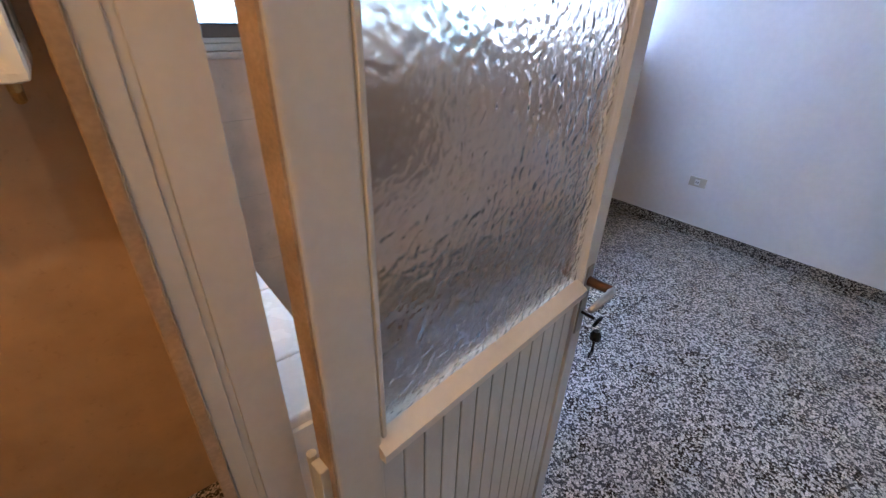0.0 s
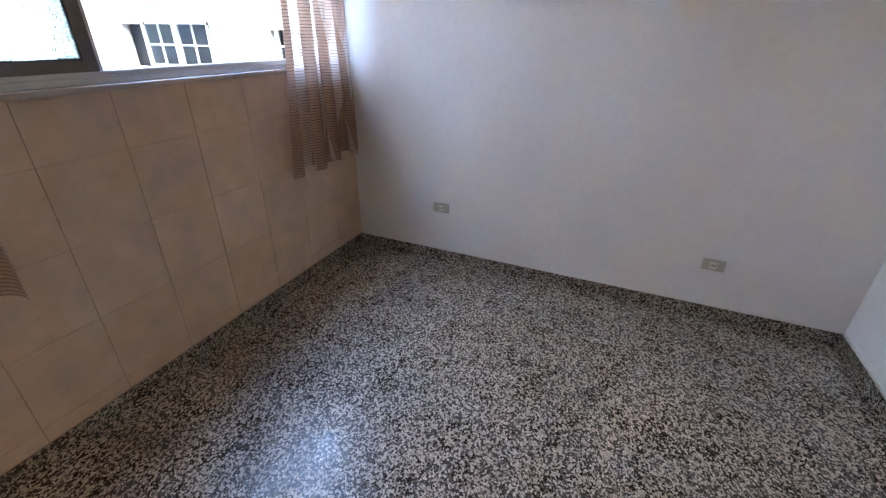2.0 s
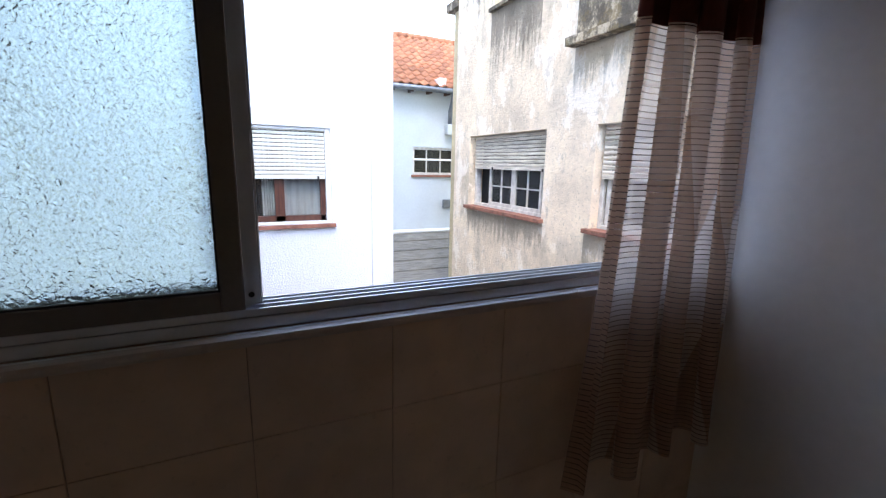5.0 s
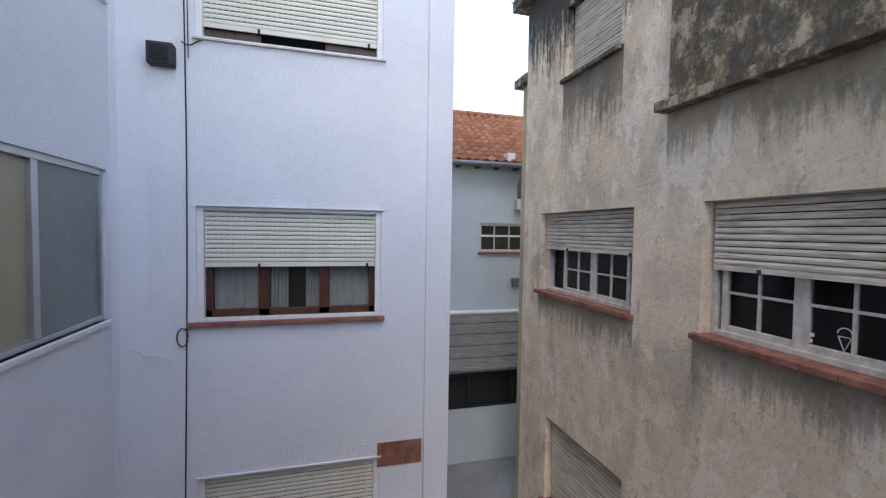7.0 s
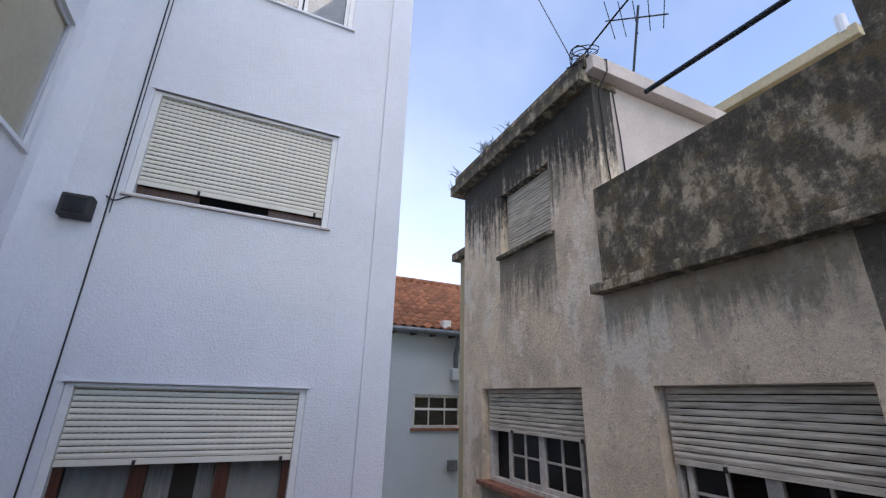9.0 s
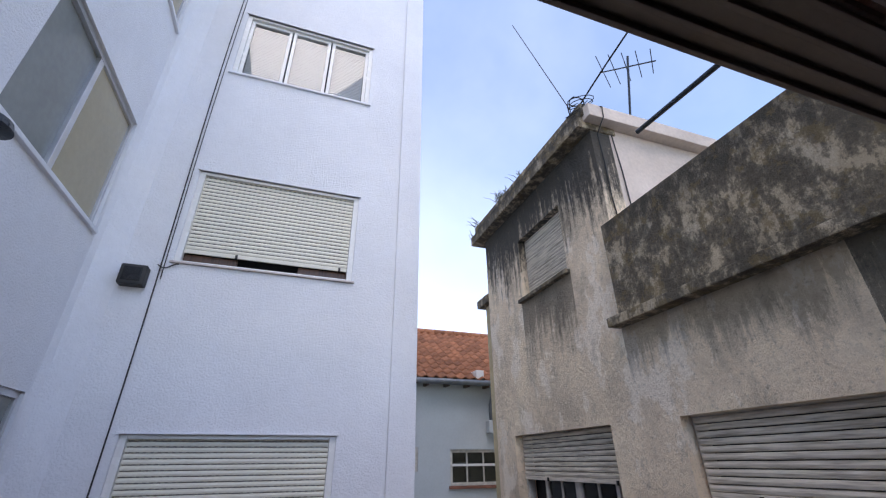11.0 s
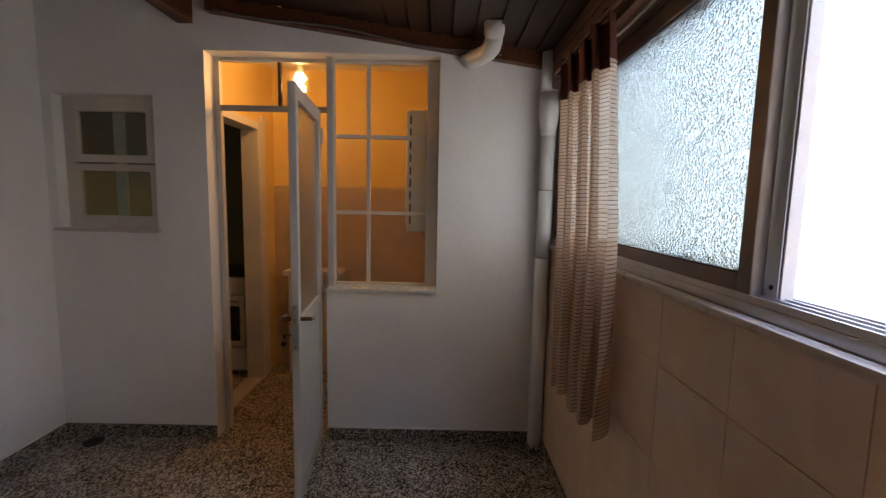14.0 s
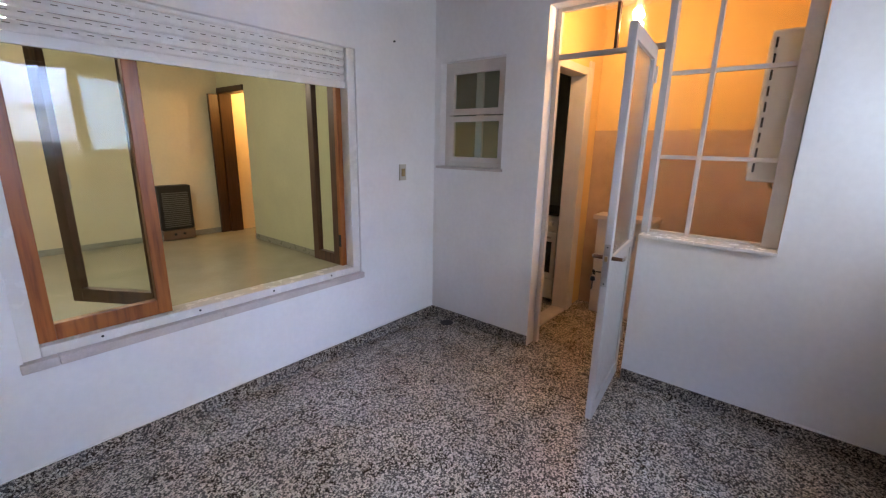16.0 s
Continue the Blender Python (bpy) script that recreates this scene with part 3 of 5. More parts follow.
for k, (xa, xb, yy) in enumerate(((0.105, 1.645, 0.006), (0.105, 1.674, 0.045))):
    sash = part("sash", frame_bm(xa, xb, 1.305, 2.086, 0.042, y0 + yy, y0 + yy + 0.03, 0.003, 0.05), M_ALU, SW)
    pane_of("pane", xa + 0.04, xb - 0.04, 1.35, 2.045, y0 + yy + 0.013, M_CLEAR if k else M_FROST, sash, label="obscured textured glass")
    part("top_rail", boxes(((xa, y0 + yy + 0.007, 2.0865), (xb, y0 + yy + 0.023, 2.112)), bev=0.002), M_ALU, sash)
    part("gasket", frame_bm(xa + 0.042, xb - 0.042, 1.355, 2.041, 0.004, y0 + yy + 0.004, y0 + yy + 0.012, 0), M_RUBBER, sash)
part("jamb_strip", boxes(((1.634, y0 + 0.0415, 1.306), (1.6735, y0 + 0.0445, 2.085)), ((1.6745, y0 + 0.046, 1.306), (1.678, y0 + 0.074, 2.085)), bev=0.001), M_PALEALU, SW, "pale painted edge of the outer sash")
part("drain_hole", rod([(1.657, y0 + 0.0405, 1.335), (1.657, y0 + 0.0414, 1.335)], 0.006, 10), M_SLOT, SW)
structure("window_sill", boxes(((0.0, RY - 0.022, 1.252), (RX, RY + 0.011, 1.274)), bev=0.008), M_NOSING, "rounded ceramic edge tile along the window sill", "sill")
structure("trim", slab("y", RY - 0.001, RY + 0.0075, 0, RX, 1.274, 2.5, [(0.05, RX - 0.01, 1.2741, 2.13)]), M_WALL, "white plaster strip round the sliding window", "trim")

# ---- curtains ----
def curtain(name, left, right, ztop, zband, zbot, folds, lap, seed, label):
    """Gauze that hangs between two edges, each given as x at the top, at the middle and at the hem; lap folds it over itself."""
    c = thing(name, label, "curtain", group="window curtains")
    rnd = random.Random(seed)
    ph = [rnd.uniform(0, 6.28) for _ in range(5)]

    def edge(e, g):
        return e[0] + (e[1] - e[0]) * min(1.0, (g / 0.5)) ** 0.8 + (e[2] - e[1]) * max(0.0, (g - 0.5) / 0.5)

    def sheet(za, zb, rows, hem):
        bm = bmesh.new()
        uvl = bm.loops.layers.uv.new("UVMap")
        cols = folds * 22
        g = []
        for j in range(rows + 1):
            z = za + (zb - za) * j / rows
            gone = (ztop - z) / (ztop - zbot)
            xa, xb = edge(left, gone), edge(right, gone)
            amp = 0.018 + 0.02 * gone
            row = []
            for i in range(cols + 1):
                u = i / cols
                a = 2 * math.pi * folds * u + 0.35 * math.sin(2.4 * gone + ph[3])
                spread = math.sin(math.pi * min(1.0, 4 * u * (1 - u) + 0.15) / 2)
                x = xa + (xb - xa) * u + lap * (0.75 + 0.35 * math.sin(3 * u + ph[4])) * spread * math.sin(a + ph[0])
                y = amp * (math.cos(a + ph[0]) + 0.3 * math.sin(2 * a + ph[2]) + 0.25 * math.sin(0.5 * a + ph[1]))
                dz = hem * (0.018 * math.sin(0.5 * a + ph[2]) + 0.03 * (0.5 - u)) * max(0.0, gone) ** 3
                row.append((bm.verts.new((x, RY - 0.085 + y, z + dz)), u * (xb - xa) * 2.2, z))
            g.append(row)
        for j in range(rows):
            for i in range(cols):
                q = (g[j][i], g[j][i + 1], g[j + 1][i + 1], g[j + 1][i])
                f = bm.faces.new([v[0] for v in q])
                for lp, v in zip(f.loops, q):
                    lp[uvl].uv = (v[1], v[2])
        return bm
    part("header_band", sheet(ztop, zband, 6, 0), M_HEADER, c, "burgundy heading band", smooth=True)
    part("cloth", sheet(zband - 0.001, zbot, 46, -1.0), M_CLOTH, c, smooth=True)
    for k in range(folds + 1):
        xx = left[0] + (right[0] - left[0]) * (0.06 + 0.88 * k / folds)
        part("ring", rod([(xx, RY - 0.085 + 0.016 * math.cos(a), 2.155 + 0.016 * math.sin(a)) for a in [2 * math.pi * i / 10 for i in range(11)]], 0.0025, 6), M_DARKWOOD, c)
    return c
curtain("curtain", (2.52, 2.465, 2.40), (2.95, 3.0, 3.05), 2.15, 1.947, 0.735, 4, 0.062, 4, "beige striped gauze curtain with burgundy heading, drawn aside")
curtain("curtain", (0.46, 0.55, 0.61), (1.04, 1.16, 1.15), 2.15, 1.985, 0.68, 4, 0.06, 9, "beige striped gauze curtain hanging beside the downpipe")
rodt = thing("curtain_rod", "thin dark metal curtain rod above the window", "curtain rod")
part("bar", rod([(0.3, RY - 0.085, 2.157), (RX - 0.03, RY - 0.085, 2.157)], 0.008), M_DARKWOOD, rodt)
for xx in (0.32, 1.7, RX - 0.08):
    part("bracket", boxes(((xx - 0.008, RY - 0.095, 2.145), (xx + 0.008, RY - 0.051, 2.17)), bev=0.002), M_DARKWOOD, rodt)

# ---- wall cabinet ----
CAB = thing("wall_cabinet", "honey oak laminate wall cabinet with white underside", "cabinet")
ya, yb, zc, zt = 1.02, 2.03, 1.646, 2.30
part("body", boxes(((2.845, ya + 0.004, zc), (RX, yb - 0.004, zc + 0.018)), ((2.845, ya + 0.004, zt - 0.018), (RX, yb - 0.004, zt)), ((2.845, ya + 0.004, zc + 0.018), (RX, ya + 0.022, zt - 0.018)), ((2.845, yb - 0.022, zc + 0.018), (RX, yb - 0.004, zt - 0.018)), bev=0.001), M_CABWHITE, CAB, "white melamine carcass")
part("side_panel", boxes(((2.845, yb - 0.004, zc - 0.004), (RX, yb + 0.004, zt)), bev=0.001), M_CABWOOD, CAB)
part("side_panel", boxes(((2.845, ya - 0.004, zc - 0.004), (RX, ya + 0.004, zt)), bev=0.001), M_CABWOOD, CAB)
for p, q in ((1.524, yb + 0.004), (1.115, 1.518), (ya - 0.004, 1.109)):
    d = part("door", boxes(((2.823, p, 1.649), (2.842, q, zt)), bev=0.0015), M_CABWOOD, CAB)
part("edge_strip", boxes(((2.818, 1.5185, 1.649), (2.845, 1.5235, zt)), bev=0.001), M_SILVER, CAB)

# ---- sockets, switch, nails ----
def socket(name, at, rz, w, h, label, cat, gang=1):
    s = thing(name, label, cat, pose(*at, 0, 0, rz))
    part("plate", boxes(((-w / 2, -0.009, -h / 2), (w / 2, 0, h / 2)), bev=0.003), M_PLASTIC, s)
    for k in range(gang):
        cx = (k - (gang - 1) / 2) * 0.04
        part("insert", boxes(((cx - 0.017, -0.0125, -0.02), (cx + 0.017, -0.009, 0.02)), bev=0.0015), M_ENAMEL, s)
        part("slot", boxes(((cx - 0.009, -0.0135, -0.006), (cx - 0.004, -0.0125, 0.006)), ((cx + 0.004, -0.0135, -0.006), (cx + 0.009, -0.0125, 0.006))), M_SLOT, s)
    return s
socket("power_socket", (RX, 2.307, 0.395), -90, 0.112, 0.066, "ivory plastic power socket on the white wall", "socket")
socket("power_socket", (RX, 0.668, 0.335), -90, 0.112, 0.066, "ivory plastic power socket low on the white wall", "socket")
SWI = thing("light_switch", "yellowed ivory light switch on white wall", "switch", pose(0.37, 0, 1.262, 0, 0, 180))
part("plate", boxes(((-0.035, -0.009, -0.06), (0.035, 0, 0.06)), bev=0.003), M_PLASTIC, SWI)
part("rocker", boxes(((-0.017, -0.016, -0.03), (0.017, -0.009, 0.028)), bev=0.003), M_BRASS, SWI)
for at, ax in (((RX - 0.012, 2.581, 1.927), (1, 0, 0)), ((0.446, 0.012, 2.165), (0, -1, 0))):
    a = Vector(at)
    tagged(part("wall_nail", rod([a, a + Vector(ax) * 0.012], [0.006, 0.006], 8), M_SLOT), "dark nail head stuck in the white plaster", "nail")

# ---- downpipe in the corner ----
DP = thing("downpipe", "white painted plastic downpipe in the corner", "pipe")
PXY = (0.08, 2.929)
part("lower_pipe", rod([(*PXY, 0.03), (*PXY, 1.19)], 0.043, 18), M_PVC, DP, "thickly painted lower length", smooth=True)
part("foot", rod([(*PXY, 0.0), (*PXY, 0.03), (*PXY, 0.05)], [0.05, 0.05, 0.047], 18), M_SKIRT, DP, smooth=True)
part("middle_pipe", rod([(*PXY, 1.193), (*PXY, 1.58)], 0.04, 18), M_PVC, DP, smooth=True)
part("upper_pipe", rod([(*PXY, 1.583), (*PXY, 1.9)], 0.039, 18), M_PVC, DP, smooth=True)
part("reducer", rod([(*PXY, 1.885), (*PXY, 1.92), (*PXY, 1.99), (*PXY, 2.12)], [0.04, 0.043, 0.056, 0.056], 18), M_PVC, DP, smooth=True)
part("socket", rod([(*PXY, 2.122), (*PXY, 2.34)], [0.05, 0.05], 18), M_PVC, DP, smooth=True)
for z in (1.1915, 1.5815, 2.121):
    part("joint_ring", rod([(*PXY, z - 0.0015), (*PXY, z + 0.0015)], 0.0385, 18), M_SLOT, DP)
EL = thing("vent_elbow", "white plastic elbow pipe from the wall up into the ceiling", "pipe")
part("bend", rod([(0.0, 2.468, 2.318), (0.05, 2.495, 2.31), (0.1, 2.53, 2.306), (0.16, 2.565, 2.308), (0.21, 2.582, 2.318), (0.25, 2.585, 2.336), (0.275, 2.584, 2.36)], 0.047, 16), M_PVC, EL, smooth=True)
part("collar", rod([(0.272, 2.584, 2.356), (0.3, 2.582, 2.385), (0.318, 2.58, 2.416)], 0.052, 16), M_PVC, EL, smooth=True)
tagged(part("loose_cable", rod([(0.075, 1.05 + 0.16 * i, ceil_z(1.05 + 0.16 * i) - 0.09 - 0.012 * math.sin(i * 1.1)) for i in range(11)], 0.005, 8), M_ZINC, smooth=True), "grey cable sagging along the wall plate", "cable")

# ---- door, transom and side light in the west wall ----
FX0, FX1 = -0.138, -0.102
FR = thing("glazed_partition", "cream painted steel frame with transom and textured side light", "partition", kind="structure")
part("door_post", boxes(((FX0, 0.952, 0.0), (FX1, 0.985, 2.338)), bev=0.003), M_TRIM, FR)
part("door_post", boxes(((-0.127, 1.64, 0.0), (-0.108, 1.676, 2.338)), ((-0.108, 1.6425, 0.0), (-0.1, 1.676, 2.338)), ((-0.1, 1.64, 0.0), (-0.054, 1.676, 2.338)), bev=0.001), M_DOORPAINT, FR)
part("transom_bar", boxes(((FX0, 0.985, 2.03), (FX1, 1.64, 2.06)), bev=0.003), M_DOORPAINT, FR)
part("head_bar", boxes(((FX0, 0.985, 2.315), (FX1, 1.64, 2.338)), ((FX0, 1.676, 2.315), (FX1, 2.306, 2.338)), bev=0.003), M_TRIM, FR)
part("mullion", boxes(((FX0, 1.335, 2.06), (FX1, 1.352, 2.315)), bev=0.002), M_DARKWOOD, FR)
part("mullion", boxes(((FX0, 1.868, 0.99), (FX1, 1.89, 2.315)), bev=0.002), M_TRIM, FR)
part("side_post", boxes(((FX0, 2.235, 0.976), (FX1 + 0.012, 2.306, 2.315)), bev=0.003), M_TRIM, FR)
part("foot_bar", boxes(((FX0, 1.676, 0.976), (FX1, 2.235, 0.99)), bev=0.002), M_TRIM, FR)
for z in (1.428, 1.89):
    part("glazing_bar", boxes(((FX0 + 0.004, 1.676, z - 0.011), (FX1 - 0.004, 1.868, z + 0.011)), ((FX0 + 0.004, 1.89, z - 0.011), (FX1 - 0.004, 2.235, z + 0.011)), bev=0.002), M_TRIM, FR)
for ya, yb in ((1.649, 1.7555), (1.757, 1.9425), (1.944, 2.1295), (2.131, 2.313)):
    part("sill_tile", boxes(((-0.136, ya, 0.9555), (0.03, yb, 0.9745)), bev=0.004), M_SILLTILE, FR, "glazed white sill tile")
zs = [0.99, 1.419, 1.437, 1.881, 1.899, 2.315]
for i in range(3):
    for a, b in ((1.676, 1.868), (1.89, 2.235)):
        ob = part("pane", boxes(((-0.122, a, zs[2 * i]), (-0.117, b, zs[2 * i + 1]))), M_PASSGLASS, FR)
        ob.visible_shadow = False
for a, b in ((0.985, 1.335), (1.352, 1.64)):
    ob = part("pane", boxes(((-0.122, a, 2.06), (-0.117, b, 2.315))), M_PASSGLASS, FR)
    ob.visible_shadow = False
part("worn_edge", boxes(((-0.1405, 1.636, 0.0), (-0.128, 1.655, 2.338)), bev=0.002), M_WORN, FR, "scuffed bare wooden edge")

W, T, RAIL = 0.632, 0.036, 0.942
DOOR = thing("door_1", "grey-white half-glazed door standing open into the room", "door", pose(-0.036, 1.609, 0.0, 0, 0, 6.2), kind="structure")
part("stile", boxes(((0.0, -T, 0.02), (0.066, 0, 2.02)), bev=0.004), M_DOORPAINT, DOOR)
part("hinge_edge", boxes(((-0.003, -T + 0.003, 0.03), (-0.0002, -0.003, 2.01))), M_WORN, DOOR, "brown bare hinge edge")
part("stile", boxes(((W - 0.048, -T, 0.02), (W, 0, 2.02)), bev=0.004), M_DOORPAINT, DOOR)
part("top_rail", boxes(((0.066, -T, 1.95), (W - 0.048, 0, 2.02)), bev=0.004), M_DOORPAINT, DOOR)
part("lock_rail", boxes(((0.066, -T, RAIL - 0.045), (W - 0.048, 0, RAIL - 0.008)), bev=0.003), M_DOORPAINT, DOOR)
part("bottom_rail", boxes(((0.066, -T, 0.02), (W - 0.048, 0, 0.12)), bev=0.004), M_DOORPAINT, DOOR)
slope = bmesh.new()
vs = [slope.verts.new((x, y, z)) for x in (0.06, W - 0.048) for y, z in ((-T - 0.013, RAIL - 0.032), (-T - 0.013, RAIL - 0.018), (-T + 0.012, RAIL), (-T + 0.012, RAIL - 0.032))]
for q in ((0, 1, 2, 3), (7, 6, 5, 4), (0, 4, 5, 1), (1, 5, 6, 2), (2, 6, 7, 3), (3, 7, 4, 0)):
    slope.faces.new([vs[i] for i in q])
part("weather_bead", slope, M_BEAD, DOOR, "sloping pale glazing bead")
for k in range(13):
    x = 0.068 + k * 0.0402
    part("panel_board", boxes(((x, -T + 0.008, 0.12), (x + 0.0382, -0.008, RAIL - 0.045)), bev=0.003), M_DOORPAINT, DOOR)
part("panel_back", boxes(((0.066, -T + 0.013, 0.12), (W - 0.048, -0.013, RAIL - 0.045))), M_DOORPAINT, DOOR)
ob = part("pane", boxes(((0.062, -T / 2 - 0.002, RAIL - 0.012), (W - 0.045, -T / 2 + 0.002, 1.955))), M_HAMMER, DOOR, "hammered obscure glass")
ob.visible_shadow = False
part("glazing_bead", boxes(((0.0662, -T - 0.002, RAIL), (0.073, -T + 0.01, 1.95)), ((W - 0.055, -T - 0.002, RAIL), (W - 0.048, -T + 0.01, 1.95)), bev=0.002), M_DOORPAINT, DOOR)
lock = part("lock_plate", boxes(((W - 0.001, -T + 0.004, 0.79), (W + 0.003, -0.004, 1.01)), bev=0.001), M_STEEL, DOOR)
part("latch", boxes(((W + 0.003, -T + 0.011, 0.925), (W + 0.014, -0.011, 0.95)), bev=0.001), M_BRASS, lock)
for z in (0.805, 0.995):
    part("screw", rod([(W + 0.003, -T / 2, z), (W + 0.0045, -T / 2, z)], 0.004, 8), M_SLOT, lock)
part("escutcheon", boxes(((W - 0.042, -T - 0.004, 0.80), (W - 0.016, -T, 0.97)), bev=0.001), M_STEEL, DOOR)
for s in (-1, 1):
    yy = -T - 0.002 if s < 0 else 0.002
    part("handle_neck", rod([(W - 0.03, yy, 0.935), (W - 0.03, yy + s * 0.05, 0.935)], [0.011, 0.009], 12), M_BROWNMETAL, DOOR, "brown tarnished handle neck", smooth=True)
    part("handle", rod([(W - 0.028, yy + s * 0.05, 0.935), (W - 0.045, yy + s * 0.054, 0.934), (W - 0.115, yy + s * 0.05, 0.93)], [0.008, 0.0085, 0.0065], 10), M_STEEL, DOOR, smooth=True)
part("key", rod([(W - 0.03, -T - 0.003, 0.855), (W - 0.03, -T - 0.034, 0.853)], 0.0035, 8), M_BLACKMETAL, DOOR)
part("key_bow", rod([(W - 0.03 + 0.012 * math.cos(a), -T - 0.042 - 0.004 * math.sin(a), 0.85 + 0.011 * math.sin(a)) for a in [i * 0.628 for i in range(11)]], 0.004, 6), M_BLACKMETAL, DOOR)
part("key_ring", rod([(W - 0.03, -T - 0.042 + 0.01 * math.cos(a), 0.832 + 0.012 * math.sin(a)) for a in [i * 0.628 for i in range(11)]], 0.0012, 5), M_STEEL, DOOR)
hung = bmesh.new()
tube(hung, [(W - 0.03, -T - 0.045, 0.826), (W - 0.03, -T - 0.045, 0.816), (W - 0.03, -T - 0.045, 0.806), (W - 0.03, -T - 0.045, 0.8)], [0.007, 0.0125, 0.0125, 0.005], 12)
tube(hung, [(W - 0.03, -T - 0.045, 0.8), (W - 0.03, -T - 0.045, 0.768)], 0.003, 8)
box(hung, (W - 0.042, -T - 0.047, 0.757), (W - 0.02, -T - 0.043, 0.772), 0.001)
part("hanging_key", hung, M_BLACKMETAL, DOOR)
for z in (0.3, 0.9, 1.88):
    part("hinge", boxes(((-0.014, -0.022, z - 0.04), (0.004, -0.0005, z + 0.04)), bev=0.002), M_DOORPAINT, DOOR)
    part("hinge_pin", rod([(-0.008, 0.006, z - 0.045), (-0.008, 0.006, z + 0.045)], 0.006, 10), M_DOORPAINT, DOOR)

# small window between kitchen and room
SMW = thing("window_2", "small cream painted window with textured panes", "window", pose(-0.098, 0.06, 1.30, 0, 0, 90), kind="structure")
part("window_frame", frame_bm(0, 0.585, 0, 0.785, 0.04, -0.03, 0.02), M_TRIM, SMW)
part("upper_sash", frame_bm(0.04, 0.545, 0.40, 0.745, 0.045, -0.04, 0.0), M_TRIM, SMW)
part("lower_sash", frame_bm(0.04, 0.545, 0.04, 0.39, 0.04, -0.03, 0.005), M_TRIM, SMW)
part("mullion", boxes(((0.27, 0.006, 0.08), (0.33, 0.03, 0.74)), bev=0.003), M_TRIM, SMW)
for a, b in ((0.43, 0.715), (0.07, 0.36)):
    pane_of("pane", 0.08, 0.505, a, b, -0.015, M_GREENGLASS, SMW)
part("window_sill", boxes(((-0.02, -0.125, -0.014), (0.6, -0.022, 0.006)), bev=0.003), M_STONE, SMW)

# floor drain in the corner
DR = thing("floor_drain", "dark round metal drain cover let into the floor", "drain", pose(0.082, 0.235, 0.0))
part("cover", rod([(0, 0, -0.002), (0, 0, 0.004), (0, 0, 0.006)], [0.055, 0.055, 0.05], 20), M_HEATER, DR)
for k in range(3):
    part("slot", boxes(((-0.03, -0.022 + 0.018 * k, 0.0055), (0.03, -0.014 + 0.018 * k, 0.0075)), bev=0.001), M_SLOT, DR)

# ---- living room behind the wide window ----
LX0, LY0, LH = -0.42, -4.85, 2.6
structure("floor_living", slab("z", -0.1, 0.0, -2.6, RX + 1.2, LY0 - 0.2, -0.2), M_LIVFLOOR, "polished grey-green floor tiles of the living room", "floor")
structure("ceiling_living", slab("z", LH, LH + 0.1, -2.6, RX + 1.2, LY0 - 0.2, -0.2), M_WALL, "white living room ceiling", "ceiling")
structure("wall_living_back", slab("y", LY0 - 0.15, LY0, -2.6, RX + 1.2, 0.0, LH), M_CREAMWALL, "cream painted living room wall", "wall")
structure("wall_living_side", slab("x", LX0 - 0.15, LX0, -4.0, -0.2, 0.0, LH), M_GREEN, "pale green painted living room side wall", "wall")
structure("wall_living_side", slab("x", LX0 - 0.15, LX0, LY0, -4.0, 2.25, LH), M_GREEN, "pale green wall above the corridor opening", "wall")
structure("wall_living_east", slab("x", RX + 1.2, RX + 1.35, LY0 - 0.15, -0.2, 0.0, LH), M_GREEN, "pale green painted living room end wall", "wall")
structure("wall_living_front", slab("y", -0.208, -0.2, LX0, RX + 1.2, 0.0, LH, [LIV]), M_GREEN, "pale green wall round the wide window", "wall")
structure("wall_corridor", slab("y", -4.06, -4.0, -2.6, LX0 - 0.15, 0.0, LH), M_YELLOW, "warm yellow corridor wall", "wall")
structure("wall_corridor", slab("x", -2.6, -2.5, LY0, -4.06, 0.0, LH), M_YELLOW, "warm yellow corridor end wall", "wall")
for a, b in (((LX0 + 0.0, LY0, 0.0), (RX + 1.2, LY0 + 0.012, 0.08)), ((LX0, -3.99, 0.0), (LX0 + 0.012, -0.22, 0.08))):
    structure("baseboard", boxes((a, b), bev=0.002), M_LIVSKIRT, "grey-green skirting of the living room", "skirting")
DJ = thing("door_frame_living", "dark stained wooden frame of the corridor opening", "door frame", kind="structure")
part("jamb", boxes(((LX0 - 0.17, LY0 + 0.013, 0.0), (LX0 + 0.02, LY0 + 0.09, 2.25)), bev=0.004), M_BLACKWOOD, DJ)
part("jamb", boxes(((LX0 - 0.165, -4.05, 0.0), (LX0 - 0.1, -3.999, 2.17)), bev=0.004), M_BLACKWOOD, DJ)
part("head", boxes(((LX0 - 0.17, LY0 + 0.09, 2.17), (LX0 + 0.02, -4.0, 2.25)), bev=0.004), M_BLACKWOOD, DJ)
DL = thing("door_2", "dark stained wooden door standing open against the wall", "door", pose(LX0 + 0.03, LY0 + 0.04, 0.0, 0, 0, 14), kind="structure")
part("leaf", boxes(((0.0, 0.0, 0.01), (0.17, 0.035, 2.15)), bev=0.004), M_BLACKWOOD, DL)
GH = thing("gas_heater", "dark brown gas heater with louvred front on the floor", "heater", pose(0.19, LY0 + 0.013, 0.0))
part("body", boxes(((0.0, 0.0, 0.16), (0.44, 0.15, 0.81)), bev=0.012), M_HEATER, GH)
part("base", boxes(((0.0, 0.0, 0.01), (0.44, 0.16, 0.155)), bev=0.008), M_HEATBASE, GH)
for k in range(18):
    part("louvre", boxes(((0.045, 0.15, 0.2 + 0.029 * k), (0.395, 0.16, 0.215 + 0.029 * k)), bev=0.002), M_LOUVRE, GH)
for x in (0.16, 0.28):
    part("knob", rod([(x, 0.16, 0.09), (x, 0.18, 0.09)], 0.018, 12), M_SLOT, GH)
